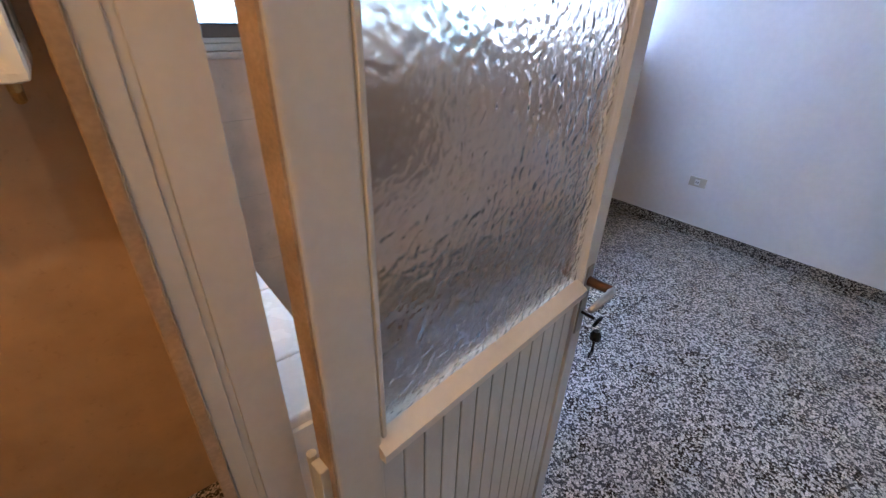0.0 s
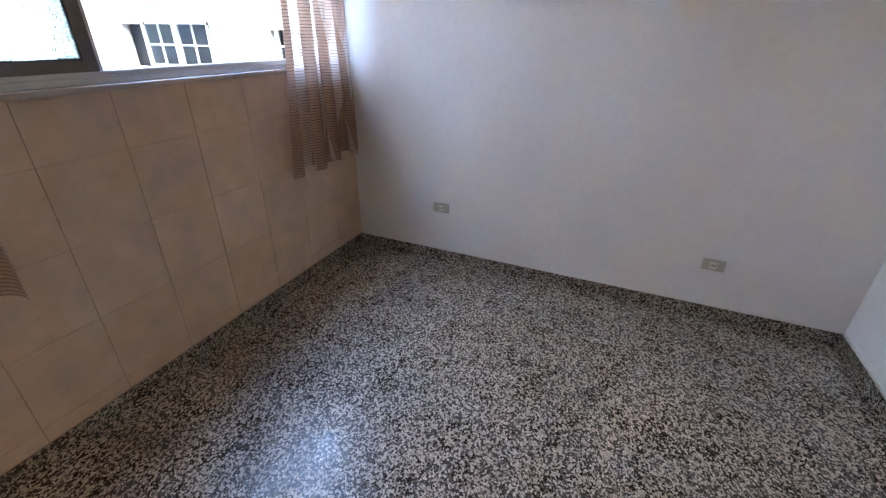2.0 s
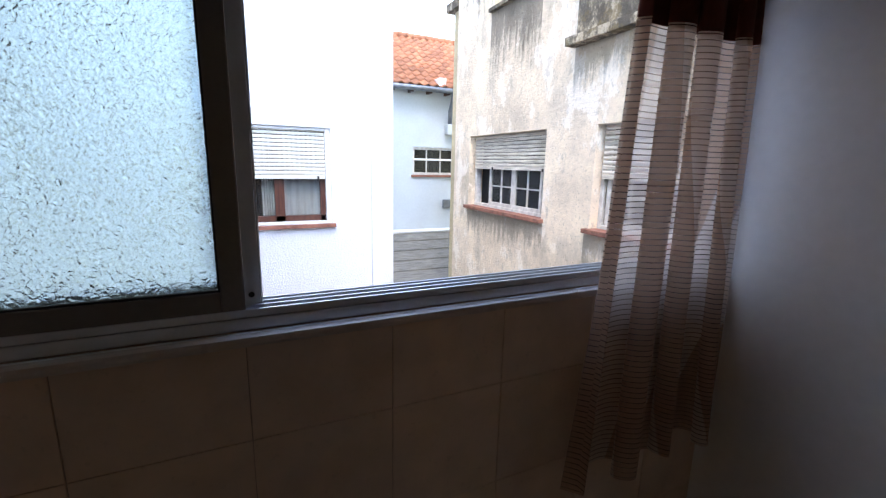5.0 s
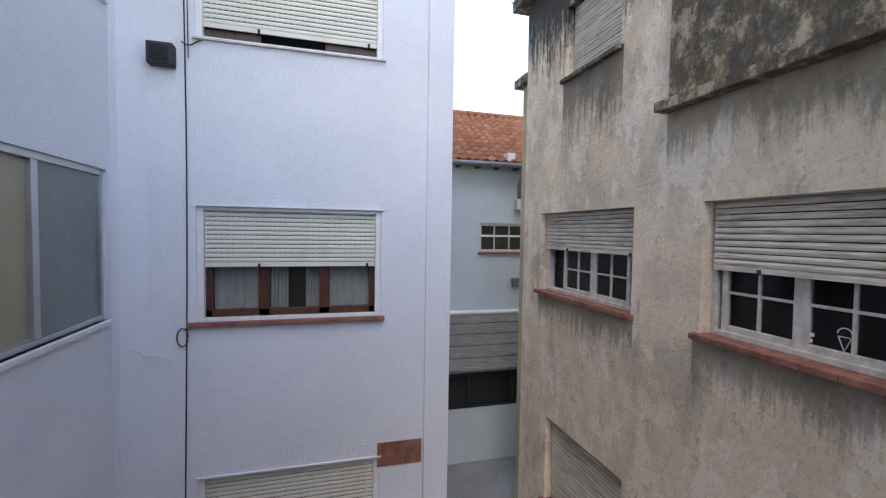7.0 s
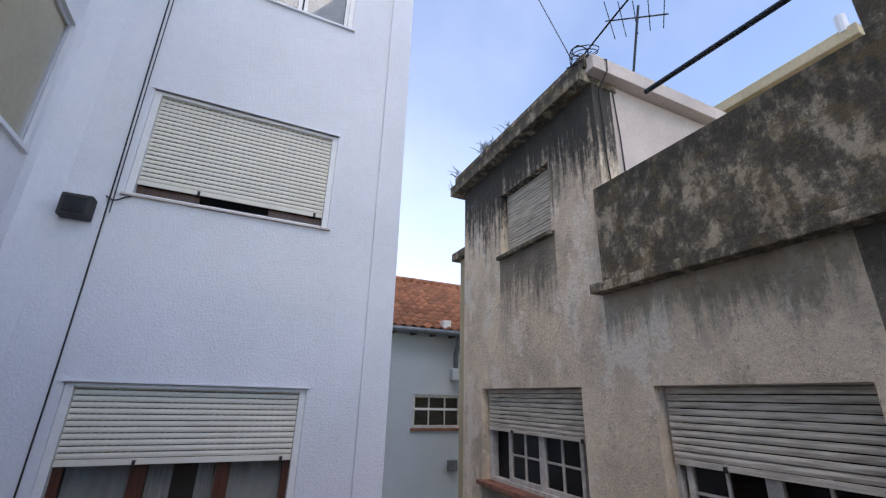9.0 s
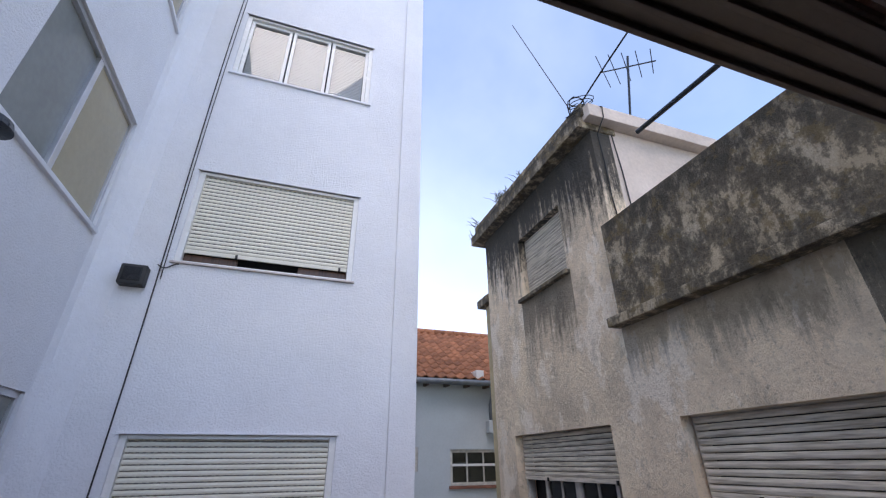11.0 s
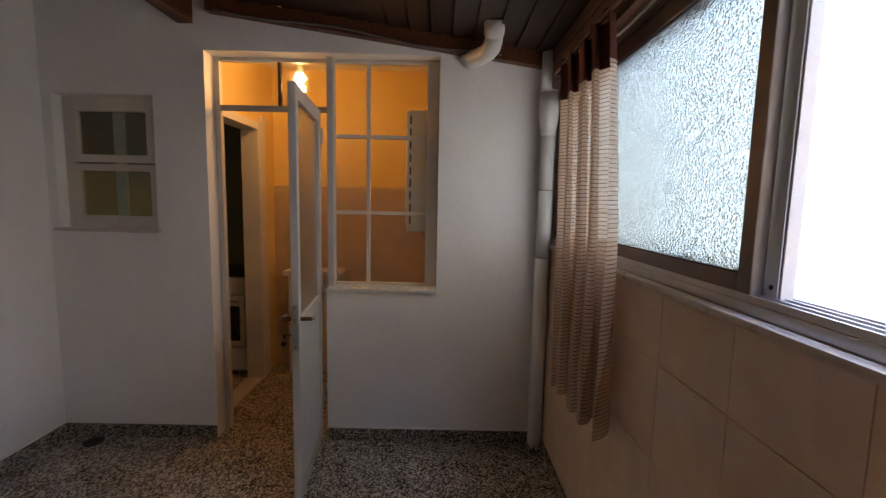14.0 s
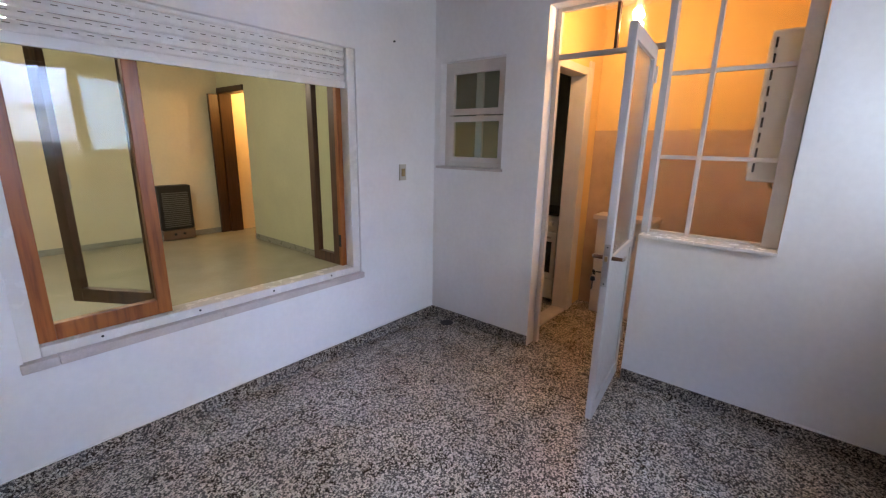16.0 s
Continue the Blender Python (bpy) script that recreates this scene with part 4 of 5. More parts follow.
CLV = thing("ceiling_lamp", "round glass globe lamp hanging in the living room", "lamp")
bm = bmesh.new()
bmesh.ops.create_uvsphere(bm, u_segments=20, v_segments=12, radius=0.11, matrix=Matrix.Translation((2.2, -2.4, 2.43)))
part("globe", bm, M_GLOBE, CLV, smooth=True)
part("rose", rod([(2.2, -2.4, 2.53), (2.2, -2.4, 2.6)], [0.03, 0.05], 14), M_BRASS, CLV)

# wide window of the living room
LW = thing("window_1", "wide living room window in a white frame, wooden casements open", "window", kind="structure")
x0, x1, z0, z1 = LIV
part("window_frame", boxes(((x0, -0.13, z0 + 0.03), (x0 + 0.06, -0.015, z1)), ((x1 - 0.06, -0.13, z0 + 0.03), (x1, -0.015, z1)), ((x0 + 0.06, -0.13, z0 + 0.03), (x1 - 0.06, -0.015, z0 + 0.075)), bev=0.004), M_ENAMEL, LW)
part("window_sill", boxes(((x0 - 0.012, -0.12, z0 - 0.012), (x0 + 0.44, 0.02, z0 + 0.03)), ((x0 + 0.442, -0.12, z0 - 0.012), (x0 + 0.98, 0.02, z0 + 0.03)), ((x0 + 0.982, -0.12, z0 - 0.012), (x1 - 0.11, 0.02, z0 + 0.03)), ((x1 - 0.108, -0.12, z0 - 0.012), (x1 + 0.012, 0.02, z0 + 0.03)), bev=0.004), M_STONE, LW, "pale marble sill slabs")
for k in range(4):
    part("screw", rod([(x0 + 0.25 + 0.42 * k, -0.016, z0 + 0.055), (x0 + 0.25 + 0.42 * k, -0.012, z0 + 0.055)], 0.006, 8), M_SLOT, LW)
RSH = thing("roller_shutter", "white roller shutter nearly raised above the wide window", "shutter")
prof = [(-0.05, 0.0), (-0.043, 0.008), (-0.039, 0.022), (-0.043, 0.037), (-0.05, 0.044), (-0.056, 0.037), (-0.056, 0.008)]
proto = part("slat", extrude_profile(prof, x1 - x0 - 0.124), M_ENAMEL, RSH)
proto.location = (x0 + 0.062, 0, 1.86)
for k in range(1, 5):
    again(proto, "slat", RSH, (x0 + 0.062, 0, 1.86 + 0.0455 * k))
part("bottom_bar", boxes(((x0 + 0.062, -0.06, 1.815), (x1 - 0.062, -0.036, 1.858)), bev=0.003), M_ENAMEL, RSH)
stuffed("perforation", boxes(*[((x0 + 0.1 + 0.05 * i, -0.0405, 1.886 + 0.0455 * k), (x0 + 0.122 + 0.05 * i, -0.0382, 1.8895 + 0.0455 * k)) for i in range(32) for k in (0, 1, 2, 3)]), M_SLITS, RSH, "rows of small dark light slots")


def casement(m, w, h, label, mat, lever=False):
    c = thing("casement", label, "window sash", m, "living room casements")
    part("sash_frame", frame_bm(0, w, 0, h, 0.062, -0.022, 0.022, 0.004, 0.075), mat, c)
    pane_of("pane", 0.055, w - 0.055, 0.07, h - 0.055, -0.002, M_CLEAR, c)
    if lever:
        part("catch", boxes(((w - 0.045, -0.05, h * 0.42), (w - 0.02, -0.022, h * 0.42 + 0.09)), bev=0.003), M_ENAMEL, c)
    return c
zb, zh = z0 + 0.077, 1.42
casement(pose(1.995, -0.075, zb), 0.515, zh, "orange-stained wooden casement, closed", M_WOODWIN)
casement(pose(1.99, -0.16, zb, 0, 0, -57), 0.53, zh, "dark wooden casement swung open inward", M_DARKWOOD, True)
fold = casement(pose(0.868, -0.12, zb, 0, 0, -88), 0.30, zh, "dark wooden casement with an orange hinge stile, folded open", M_DARKWOOD)
part("hinge_stile", boxes(((-0.03, -0.03, 0.0), (-0.001, 0.024, zh)), bev=0.003), M_WOODWIN, fold, "orange-stained hinge stile")
part("fold_catch", boxes(((-0.03, 0.0245, zh * 0.1), (-0.012, 0.034, zh * 0.16)), bev=0.002), M_SLOT, fold)

# ---- passage and kitchen behind the west wall ----
PX, PY0, PY1, PH = -1.75, 0.85, 2.42, 2.62
structure("floor_passage", slab("z", -0.1, -0.003, PX, -0.1395, -0.2, PY1), M_TERRAZZO, "terrazzo floor of the passage and kitchen", "floor")
structure("ceiling_passage", slab("z", PH, PH + 0.1, PX - 0.15, -0.08, -0.2, PY1 + 0.15), M_WALL, "white passage ceiling", "ceiling")
structure("wall_passage_end", slab("y", PY1, PY1 + 0.12, PX, -0.08, 0.0, PH), M_YELLOW, "yellow painted end wall of the passage", "wall")
structure("wall_passage_dado", slab("y", PY1 - 0.012, PY1 - 0.002, PX, -0.08, 0.0, 1.62), M_DADO, "beige dado on the passage end wall", "wall")
structure("wall_passage_west", slab("x", -1.4, -1.25, PY0, PY1 + 0.12, 0.0, PH), M_YELLOW, "yellow painted wall of the passage", "wall")
structure("wall_passage_dado", slab("x", -1.249, -1.239, PY0, PY1 - 0.012, 0.0, 1.62), M_DADO, "beige dado on the passage wall", "wall")
structure("wall_kitchen", slab("y", PY0 - 0.02, PY0, PX, -0.08, 0.0, PH, [(-0.95, -0.22, -0.1, 2.1)]), M_YELLOW, "cream wall between passage and kitchen", "wall")
structure("wall_kitchen_west", slab("x", PX - 0.15, PX, -0.2, PY0, 0.0, PH), M_DARKTILE, "dark tiled kitchen wall", "wall")
# dark facing added so bulb light does not brighten the small window's panes
structure("wall_kitchen_south", slab("y", 0.003, 0.012, PX, -0.082, 0.0, PH), M_DARKTILE, "dark tiled facing added on the kitchen end wall", "wall")
KF = thing("door_frame_kitchen", "cream painted kitchen door frame", "door frame", kind="structure")
part("jamb", boxes(((-0.95, 0.74, 0.0), (-0.87, 0.885, 2.1)), ((-1.03, 0.852, 0.0), (-0.952, 0.872, 2.16)), bev=0.006), M_TRIM, KF)
part("jamb", boxes(((-0.28, 0.74, 0.0), (-0.22, 0.88, 2.1)), bev=0.004), M_TRIM, KF)
part("head", boxes(((-0.87, 0.74, 2.04), (-0.28, 0.88, 2.1)), bev=0.004), M_TRIM, KF)
part("threshold", boxes(((-0.87, 0.745, 0.0), (-0.28, 0.87, 0.018)), bev=0.004), M_STONE, KF)
structure("wall_kitchen", slab("y", PY0 - 0.1, PY0 - 0.022, PX, -0.08, 0.0, PH, [(-0.95, -0.22, -0.1, 2.1)]), M_DARKTILE, "dark tiled kitchen side of the wall", "wall")
ST = thing("gas_stove", "white enamel gas stove with dark oven door", "stove", pose(-0.98, 0.18, 0.0, 0, 0, 90))
part("body", boxes(((0.0, 0.0, 0.03), (0.52, 0.52, 0.84)), bev=0.006), M_ENAMEL, ST)
part("hob", boxes(((0.0, 0.0, 0.845), (0.52, 0.52, 0.87)), bev=0.004), M_BLACK, ST)
part("control_panel", boxes(((0.005, -0.02, 0.70), (0.515, 0.0, 0.84)), bev=0.004), M_ENAMEL, ST)
for k in range(5):
    part("knob", rod([(0.07 + 0.095 * k, -0.02, 0.77), (0.07 + 0.095 * k, -0.045, 0.77)], 0.02, 12), M_ENAMEL, ST)
od = part("oven_door", boxes(((0.01, -0.025, 0.25), (0.51, 0.0, 0.69)), bev=0.004), M_ENAMEL, ST)
part("oven_window", boxes(((0.05, -0.028, 0.3), (0.47, -0.025, 0.6))), M_BLACK, od)
part("oven_handle", rod([(0.05, -0.05, 0.645), (0.47, -0.05, 0.645)], 0.01, 10), M_STEEL, od)
part("drawer", boxes(((0.01, -0.022, 0.05), (0.51, 0.0, 0.23)), bev=0.004), M_ENAMEL, ST)
WT = thing("worktop", "pale worktop edge in the passage", "worktop")
part("top", boxes(((-1.238, 1.0, 0.86), (-1.0, 1.5, 0.9)), bev=0.006), M_STONE, WT)
part("front", boxes(((-1.236, 1.03, 0.0), (-1.04, 1.48, 0.86)), bev=0.004), M_TRIM, WT)
WH = thing("water_heater", "white wall-hung water heater with slotted sides and a pipe below", "water heater", pose(-0.175, 2.105, 1.31))
part("case", boxes(((-0.34, 0.0, 0.0), (0.0, PY1 - 2.118, 0.76)), bev=0.014), M_ENAMEL, WH)
part("front_lip", boxes(((-0.3, -0.006, 0.05), (-0.03, 0.0, 0.72)), bev=0.004), M_ENAMEL, WH)
for k in range(3):
    part("slot", boxes(((-0.27, -0.0085, 0.075 + 0.014 * k), (-0.06, -0.0062, 0.079 + 0.014 * k))), M_SLOT, WH)
for i in range(9):
    part("side_vent", boxes(((0.0002, 0.022, 0.05 + 0.078 * i), (0.0025, 0.032, 0.1 + 0.078 * i))), M_SLOT, WH)
part("pipe", rod([(-0.03, 0.11, 0.0), (-0.03, 0.11, -0.02), (-0.03, 0.125, -0.035), (-0.03, 0.14, -0.02), (-0.03, 0.14, 0.0)], 0.009, 10), M_BRASS, WH)
BU = thing("bare_bulb", "lit bare bulb in a holder under the passage ceiling", "bulb")
bm = bmesh.new()
bmesh.ops.create_uvsphere(bm, u_segments=16, v_segments=10, radius=0.036, matrix=Matrix.Translation((-0.45, 1.355, 2.32)))
part("bulb_glass", bm, M_BULB, BU, smooth=True)
part("holder", rod([(-0.45, 1.355, 2.353), (-0.45, 1.355, 2.42), (-0.45, 1.355, 2.43), (-0.45, 1.355, 2.62)], [0.02, 0.02, 0.005, 0.004], 12), M_PVC, BU)
# ---- courtyard ----
GZ = -3.2
structure("ground", slab("z", GZ - 0.3, GZ, -400, 400, -400, 400), M_GROUND, "grey cement ground of the yard, running to the horizon", "ground")
WY, BX5 = 7.465, 5.387

# white apartment building
AB = thing("apartment_building", "white stuccoed apartment building with cream roller shutters", "building")
WX = (0.83, 2.64)
FLOORS = [(-1.95, -0.75), (0.84, 1.99), (3.61, 4.76), (6.37, 7.55)]
holes = [(*WX, a, b) for a, b in FLOORS]
part("wall", slab("y", WY, WY + 0.25, 0.42, 3.40, GZ, 10.2, holes), M_STUCCO, AB)
part("corner_pilaster", boxes(((3.14, WY - 0.035, GZ), (3.43, WY, 10.2)), bev=0.01), M_STUCCO, AB)
part("side_wall", boxes(((3.15, WY + 0.252, GZ), (3.40, WY + 7, 10.2))), M_STUCCO, AB)
LWIN = (5.56, 7.20)
LFL = [(0.95, 2.27), (3.73, 5.02), (6.55, 7.85)]
part("wing_wall", slab("x", -0.05, 0.2, RY + 0.15, 7.26, GZ, 10.2, [(*LWIN, a, b) for a, b in LFL]), M_STUCCO, AB)
bm = bmesh.new()
ring = [(0.2, 7.26), (0.23, 7.33), (0.36, 7.43), (0.42, WY), (0.42, WY + 0.25), (-0.05, 7.26)]
lo, hi = [bm.verts.new((x, y, GZ)) for x, y in ring], [bm.verts.new((x, y, 10.2)) for x, y in ring]
for k in range(len(ring)):
    bm.faces.new((lo[k], lo[(k + 1) % len(ring)], hi[(k + 1) % len(ring)], hi[k]))
bm.faces.new(hi)
bmesh.ops.recalc_face_normals(bm, faces=bm.faces)
part("corner_wall", bm, M_STUCCO, AB)
part("roof", boxes(((-6.0, WY + 0.26, 10.0), (3.14, WY + 7, 10.2)), ((-6.0, -6.0, 10.0), (-0.06, WY + 0.24, 10.2))), M_GROUND, AB)
part("back_wall", boxes(((-6.0, -6.0, GZ), (-5.8, WY + 7, 10.0))), M_STUCCO, AB)
part("plinth_tile", boxes(((2.62, WY - 0.012, -0.86), (3.12, WY - 0.002, -0.59)), bev=0.002), M_TERRACOTTA, AB)


def roller(parent, x0, x1, z_low, z_high, y, pitch, slat_mat, wide=0.0, ragged=0.0, slots=True):
    """Slats of a roller shutter between two heights, with the end bar and its two stops."""
    t = 0.006 + wide
    prof = [(y, 0.0), (y - t, pitch * 0.08), (y - t * 1.5, pitch * 0.45), (y - t, pitch * 0.8), (y, pitch * 0.88), (y + 0.004, pitch * 0.8), (y + 0.004, pitch * 0.1)]
    n = int((z_high - z_low - 0.05) / pitch)
    rnd = random.Random(int(x0 * 100 + z_low * 10))
    first = part("slat", extrude_profile(prof, x1 - x0), slat_mat, parent)
    first.location = (x0, 0, z_low + 0.05)
    for k in range(1, n + 1):
        again(first, "slat", parent, (x0, rnd.uniform(-ragged, ragged), z_low + 0.05 + pitch * k))
    bar = part("end_bar", boxes(((x0, y - t * 1.7, z_low), (x1, y + 0.006, z_low + 0.046)), bev=0.003), slat_mat, parent)
    for f in (0.3, 0.95):
        xx = x0 + (x1 - x0) * f
        part("stop", boxes(((xx - 0.012, y - t * 1.7 - 0.02, z_low - 0.01), (xx + 0.012, y - t * 1.7 - 0.0005, z_low + 0.035)), bev=0.003), M_SLOT, parent)
    if slots:
        stuffed("perforation", boxes(*[((x0 + 0.03 + 0.055 * i, y - t * 1.06 - 0.0012, z_low + 0.05 + pitch * (k + 0.9)), (x0 + 0.055 + 0.055 * i, y - t * 0.6, z_low + 0.05 + pitch * (k + 1.06))) for i in range(int((x1 - x0 - 0.06) / 0.055)) for k in range(n)]), M_SLITS, parent)


# windows of the white building, facing the room
for f, (a, b) in enumerate(FLOORS):
    x0, x1 = WX
    fr = part("window", boxes(((x0, WY + 0.02, a), (x0 + 0.06, WY + 0.1, b)), ((x1 - 0.06, WY + 0.02, a), (x1, WY + 0.1, b)), ((x0 + 0.06, WY + 0.02, b - 0.035), (x1 - 0.06, WY + 0.1, b)), ((x0 + 0.06, WY + 0.02, a), (x1 - 0.06, WY + 0.1, a + 0.03)), bev=0.004), M_ENAMEL, AB)
    # flat sheet coloured near black in place of an unlit room
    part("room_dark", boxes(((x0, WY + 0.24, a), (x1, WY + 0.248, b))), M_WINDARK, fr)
    if f == 1:
        for p, q in ((x0 + 0.06, x0 + 0.12), (x0 + 0.55, x0 + 0.66), (x0 + 1.16, x0 + 1.27), (x1 - 0.12, x1 - 0.06)):
            part("wooden_stile", boxes(((p, WY + 0.1, a + 0.03), (q, WY + 0.14, b)), bev=0.004), M_REDWOOD, fr)
        part("bottom_rail", boxes(((x0 + 0.06, WY + 0.1, a + 0.03), (x1 - 0.06, WY + 0.138, a + 0.1)), bev=0.004), M_REDWOOD, fr)
        for p, q, s in ((x0 + 0.12, x0 + 0.55, 1), (x0 + 0.66, x0 + 0.84, 2), (x0 + 1.02, x0 + 1.16, 3), (x0 + 1.27, x1 - 0.12, 4)):
            bm = bmesh.new()
            col = [[bm.verts.new((p + (q - p) * i / 24, WY + 0.17 + 0.012 * math.sin(i * 1.3 + s), z)) for i in range(25)] for z in (a + 0.1, b - 0.02)]
            for i in range(24):
                bm.faces.new((col[0][i], col[0][i + 1], col[1][i + 1], col[1][i]))
            part("sheer_curtain", bm, M_SHEER, fr, smooth=True)
        pane_of("pane", x0 + 0.1, x1 - 0.1, a + 0.08, b, WY + 0.12, M_CLEAR, fr)
        roller(fr, x0 + 0.062, x1 - 0.062, 1.385, b - 0.03, WY + 0.06, 0.046, M_SHUTTER)
        part("sill", boxes(((x0 - 0.08, WY - 0.05, a - 0.045), (x1 + 0.04, WY + 0.02, a)), bev=0.006), M_TERRACOTTA, fr, "flat terracotta sill")
    elif f == 3:
        for p, q in ((x0 + 0.06, x0 + 0.62), (x0 + 0.64, x0 + 1.18), (x0 + 1.2, x1 - 0.06)):
            sash = part("sash", frame_bm(p, q, a + 0.03, b - 0.035, 0.045, WY + 0.06, WY + 0.1), M_ENAMEL, fr)
            pane_of("pane", p + 0.04, q - 0.04, a + 0.07, b - 0.07, WY + 0.08, M_CLEAR, sash)
            part("blind", boxes(*[((p + 0.05, WY + 0.12, a + 0.08 + 0.03 * k), (q - 0.05, WY + 0.125, a + 0.105 + 0.03 * k)) for k in range(34)]), M_SHEER, sash)
        part("sill", boxes(((x0 - 0.03, WY - 0.03, a - 0.03), (x1 + 0.03, WY + 0.02, a)), bev=0.005), M_STUCCO, fr)
    else:
        roller(fr, x0 + 0.062, x1 - 0.062, a + 0.135, b - 0.03, WY + 0.06, 0.046, M_SHUTTER)
        for p, q in ((x0 + 0.06, x0 + 0.58), (x1 - 0.6, x1 - 0.06)):
            part("sash", boxes(((p, WY + 0.1, a + 0.03), (q, WY + 0.14, a + 0.14)), bev=0.004), M_DARKWOOD, fr)
        part("sill", boxes(((x0 - 0.02, WY - 0.03, a - 0.02), (x1 + 0.03, WY + 0.02, a)), bev=0.004), M_NOSING, fr)
    part("lintel", boxes(((x0 - 0.02, WY - 0.018, b), (x1 + 0.02, WY + 0.02, b + 0.018)), bev=0.003), M_STUCCO, fr)

# frosted windows of the wing
for a, b in LFL:
    fr = part("window", boxes(((0.10, LWIN[0], a), (0.17, LWIN[0] + 0.035, b)), ((0.10, LWIN[1] - 0.035, a), (0.17, LWIN[1], b)), ((0.10, LWIN[0] + 0.035, b - 0.05), (0.17, LWIN[1] - 0.035, b)), ((0.10, LWIN[0] + 0.035, a), (0.17, LWIN[1] - 0.035, a + 0.045)), bev=0.003), M_SILVER, AB)
    mid = LWIN[0] + 0.76
    part("meeting_stile", boxes(((0.12, mid - 0.035, a + 0.045), (0.165, mid + 0.035, b - 0.05)), bev=0.003), M_SILVER, fr)
    for p, q, x in ((LWIN[0] + 0.035, mid - 0.03, 0.125), (mid + 0.03, LWIN[1] - 0.035, 0.14)):
        part("pane", boxes(((x, p, a + 0.045), (x + 0.005, q, b - 0.05))), M_PANEOBSC if (a < 2.0) == (x < 0.13) else M_PANEGREY, fr, "obscured glass")
    part("sill", boxes(((0.12, LWIN[0] - 0.02, a - 0.04), (0.235, LWIN[1] + 0.01, a)), bev=0.005), M_STUCCO, fr)
    part("room_dark", boxes(((-0.05, LWIN[0], a), (-0.045, LWIN[1], b))), M_DADO, fr)
FL = thing("flood_light", "black square outdoor lamp on the white wall", "lamp", pose(0.565, WY, 3.39))
part("housing", boxes(((-0.11, -0.12, -0.1), (0.11, 0.0, 0.1)), bev=0.015), M_SLOT, FL)
part("lens", boxes(((-0.08, -0.128, -0.07), (0.08, -0.12, 0.07)), bev=0.004), M_BLACK, FL)


def flue(x, y, z0, z1):
    f = thing("flue_pipe", "black painted metal flue with a rain cap", "flue")
    part("pipe", rod([(0.2, y - 0.17, z0 - 0.15), (x - 0.03, y - 0.11, z0 - 0.115), (x - 0.004, y - 0.045, z0 - 0.06), (x, y + 0.005, z0 + 0.03), (x, y + 0.016, z0 + 0.1), (x, y + 0.02, z1)], 0.05, 16), M_DUCT, f, smooth=True)
    part("collar", rod([(x, y + 0.018, z1 - 0.16), (x, y + 0.02, z1 - 0.02)], 0.06, 16), M_DUCT, f)
    part("cap", rod([(x, y + 0.02, z1), (x, y + 0.02, z1 + 0.05), (x, y + 0.02, z1 + 0.06), (x, y + 0.02, z1 + 0.11)], [0.055, 0.06, 0.13, 0.115], 18), M_DUCT, f)
    part("stay", rod([(0.2, y - 0.16, z1 - 0.12), (x, y, z1 - 0.1)], 0.008, 6), M_DUCT, f)
    return f
flue(0.34, 5.36, 2.36, 3.38)
flue(0.34, 5.16, -0.45, 0.53)

# cables on the white wall
def cable(name, pts, r, label, mat=M_CABLE):
    return tagged(part(name, rod(pts, r, 6), mat, smooth=True), label, "cable")
cable("wall_cable", [(0.735 + 0.02 * math.sin(0.7 * z), WY - 0.012, z) for z in [GZ + 0.5 * k for k in range(27)]], 0.0065, "black cable running down the white wall")
cable("wall_cable", [(0.775 + 0.02 * math.sin(0.6 * z + 1), WY - 0.012, z) for z in [3.4 + 0.4 * k for k in range(17)]], 0.0045, "thin black cable beside a window reveal")
cable("wall_cable", [(0.71 + 0.05 * math.cos(a), WY - 0.02, 0.70 + 0.09 * math.sin(a)) for a in [i * 0.6 for i in range(11)]], 0.006, "coil of black cable on the white wall")
cable("wall_cable", [(0.72 + 0.03 * i, WY - 0.02, 3.55 - 0.03 * math.sin(i * 0.8)) for i in range(7)], 0.006, "loose end of cable by the window")
cable("wall_cable", [(0.30 + 0.028 * i, 7.37 + 0.006 * i, 0.62 - 0.012 * i + 0.012 * math.sin(i)) for i in range(12)], 0.006, "short white wire end on the white wall", M_PVC)

# old plastered building
OB = thing("old_building", "weathered grey-beige plastered building with wooden shutters", "building")
ywin = [(6.84, 8.98), (4.42, 5.93)]
oh = [(a, b, 0.87, 2.09) for a, b in ywin] + [(6.9, 8.66, -2.4, -1.08)]
TALL0, TALL1 = 6.24, 9.57
part("wall", slab("x", BX5, BX5 + 0.3, -3.0, TALL1, GZ, 3.6, oh), M_PLASTER, OB)
part("tall_wall", slab("x", BX5, BX5 + 0.3, TALL0, TALL1, 3.6, 5.62, [(7.15, 8.34, 3.99, 5.02)]), M_PLASTER, OB)
part("south_wall", boxes(((BX5 + 0.302, TALL0, 3.0), (BX5 + 8, TALL0 + 0.25, 5.72))), M_PINK, OB)
part("north_wall", boxes(((BX5 + 0.302, TALL1 - 0.25, GZ), (BX5 + 8, TALL1, 5.62))), M_PLASTER, OB)
part("terrace", boxes(((BX5 + 0.302, -3.0, 2.9), (BX5 + 8, TALL0 - 0.002, 3.02))), M_GROUND, OB)
part("cornice", boxes(((BX5 - 0.2, TALL0 - 0.02, 5.62), (BX5 + 0.4, TALL1 + 0.24, 5.80)), bev=0.012), M_MOSSY, OB, "blackened projecting cornice")
part("cornice_cap", boxes(((BX5 - 0.14, TALL0 - 0.06, 5.80), (BX5 + 0.42, TALL1 + 0.16, 6.0)), bev=0.012), M_MOSSY, OB)
part("cornice_south", boxes(((BX5 - 0.1, TALL0 - 0.16, 5.725), (BX5 + 8, TALL0 + 0.12, 5.93)), bev=0.01), M_PINK, OB, "pale cornice of the set-back wall")
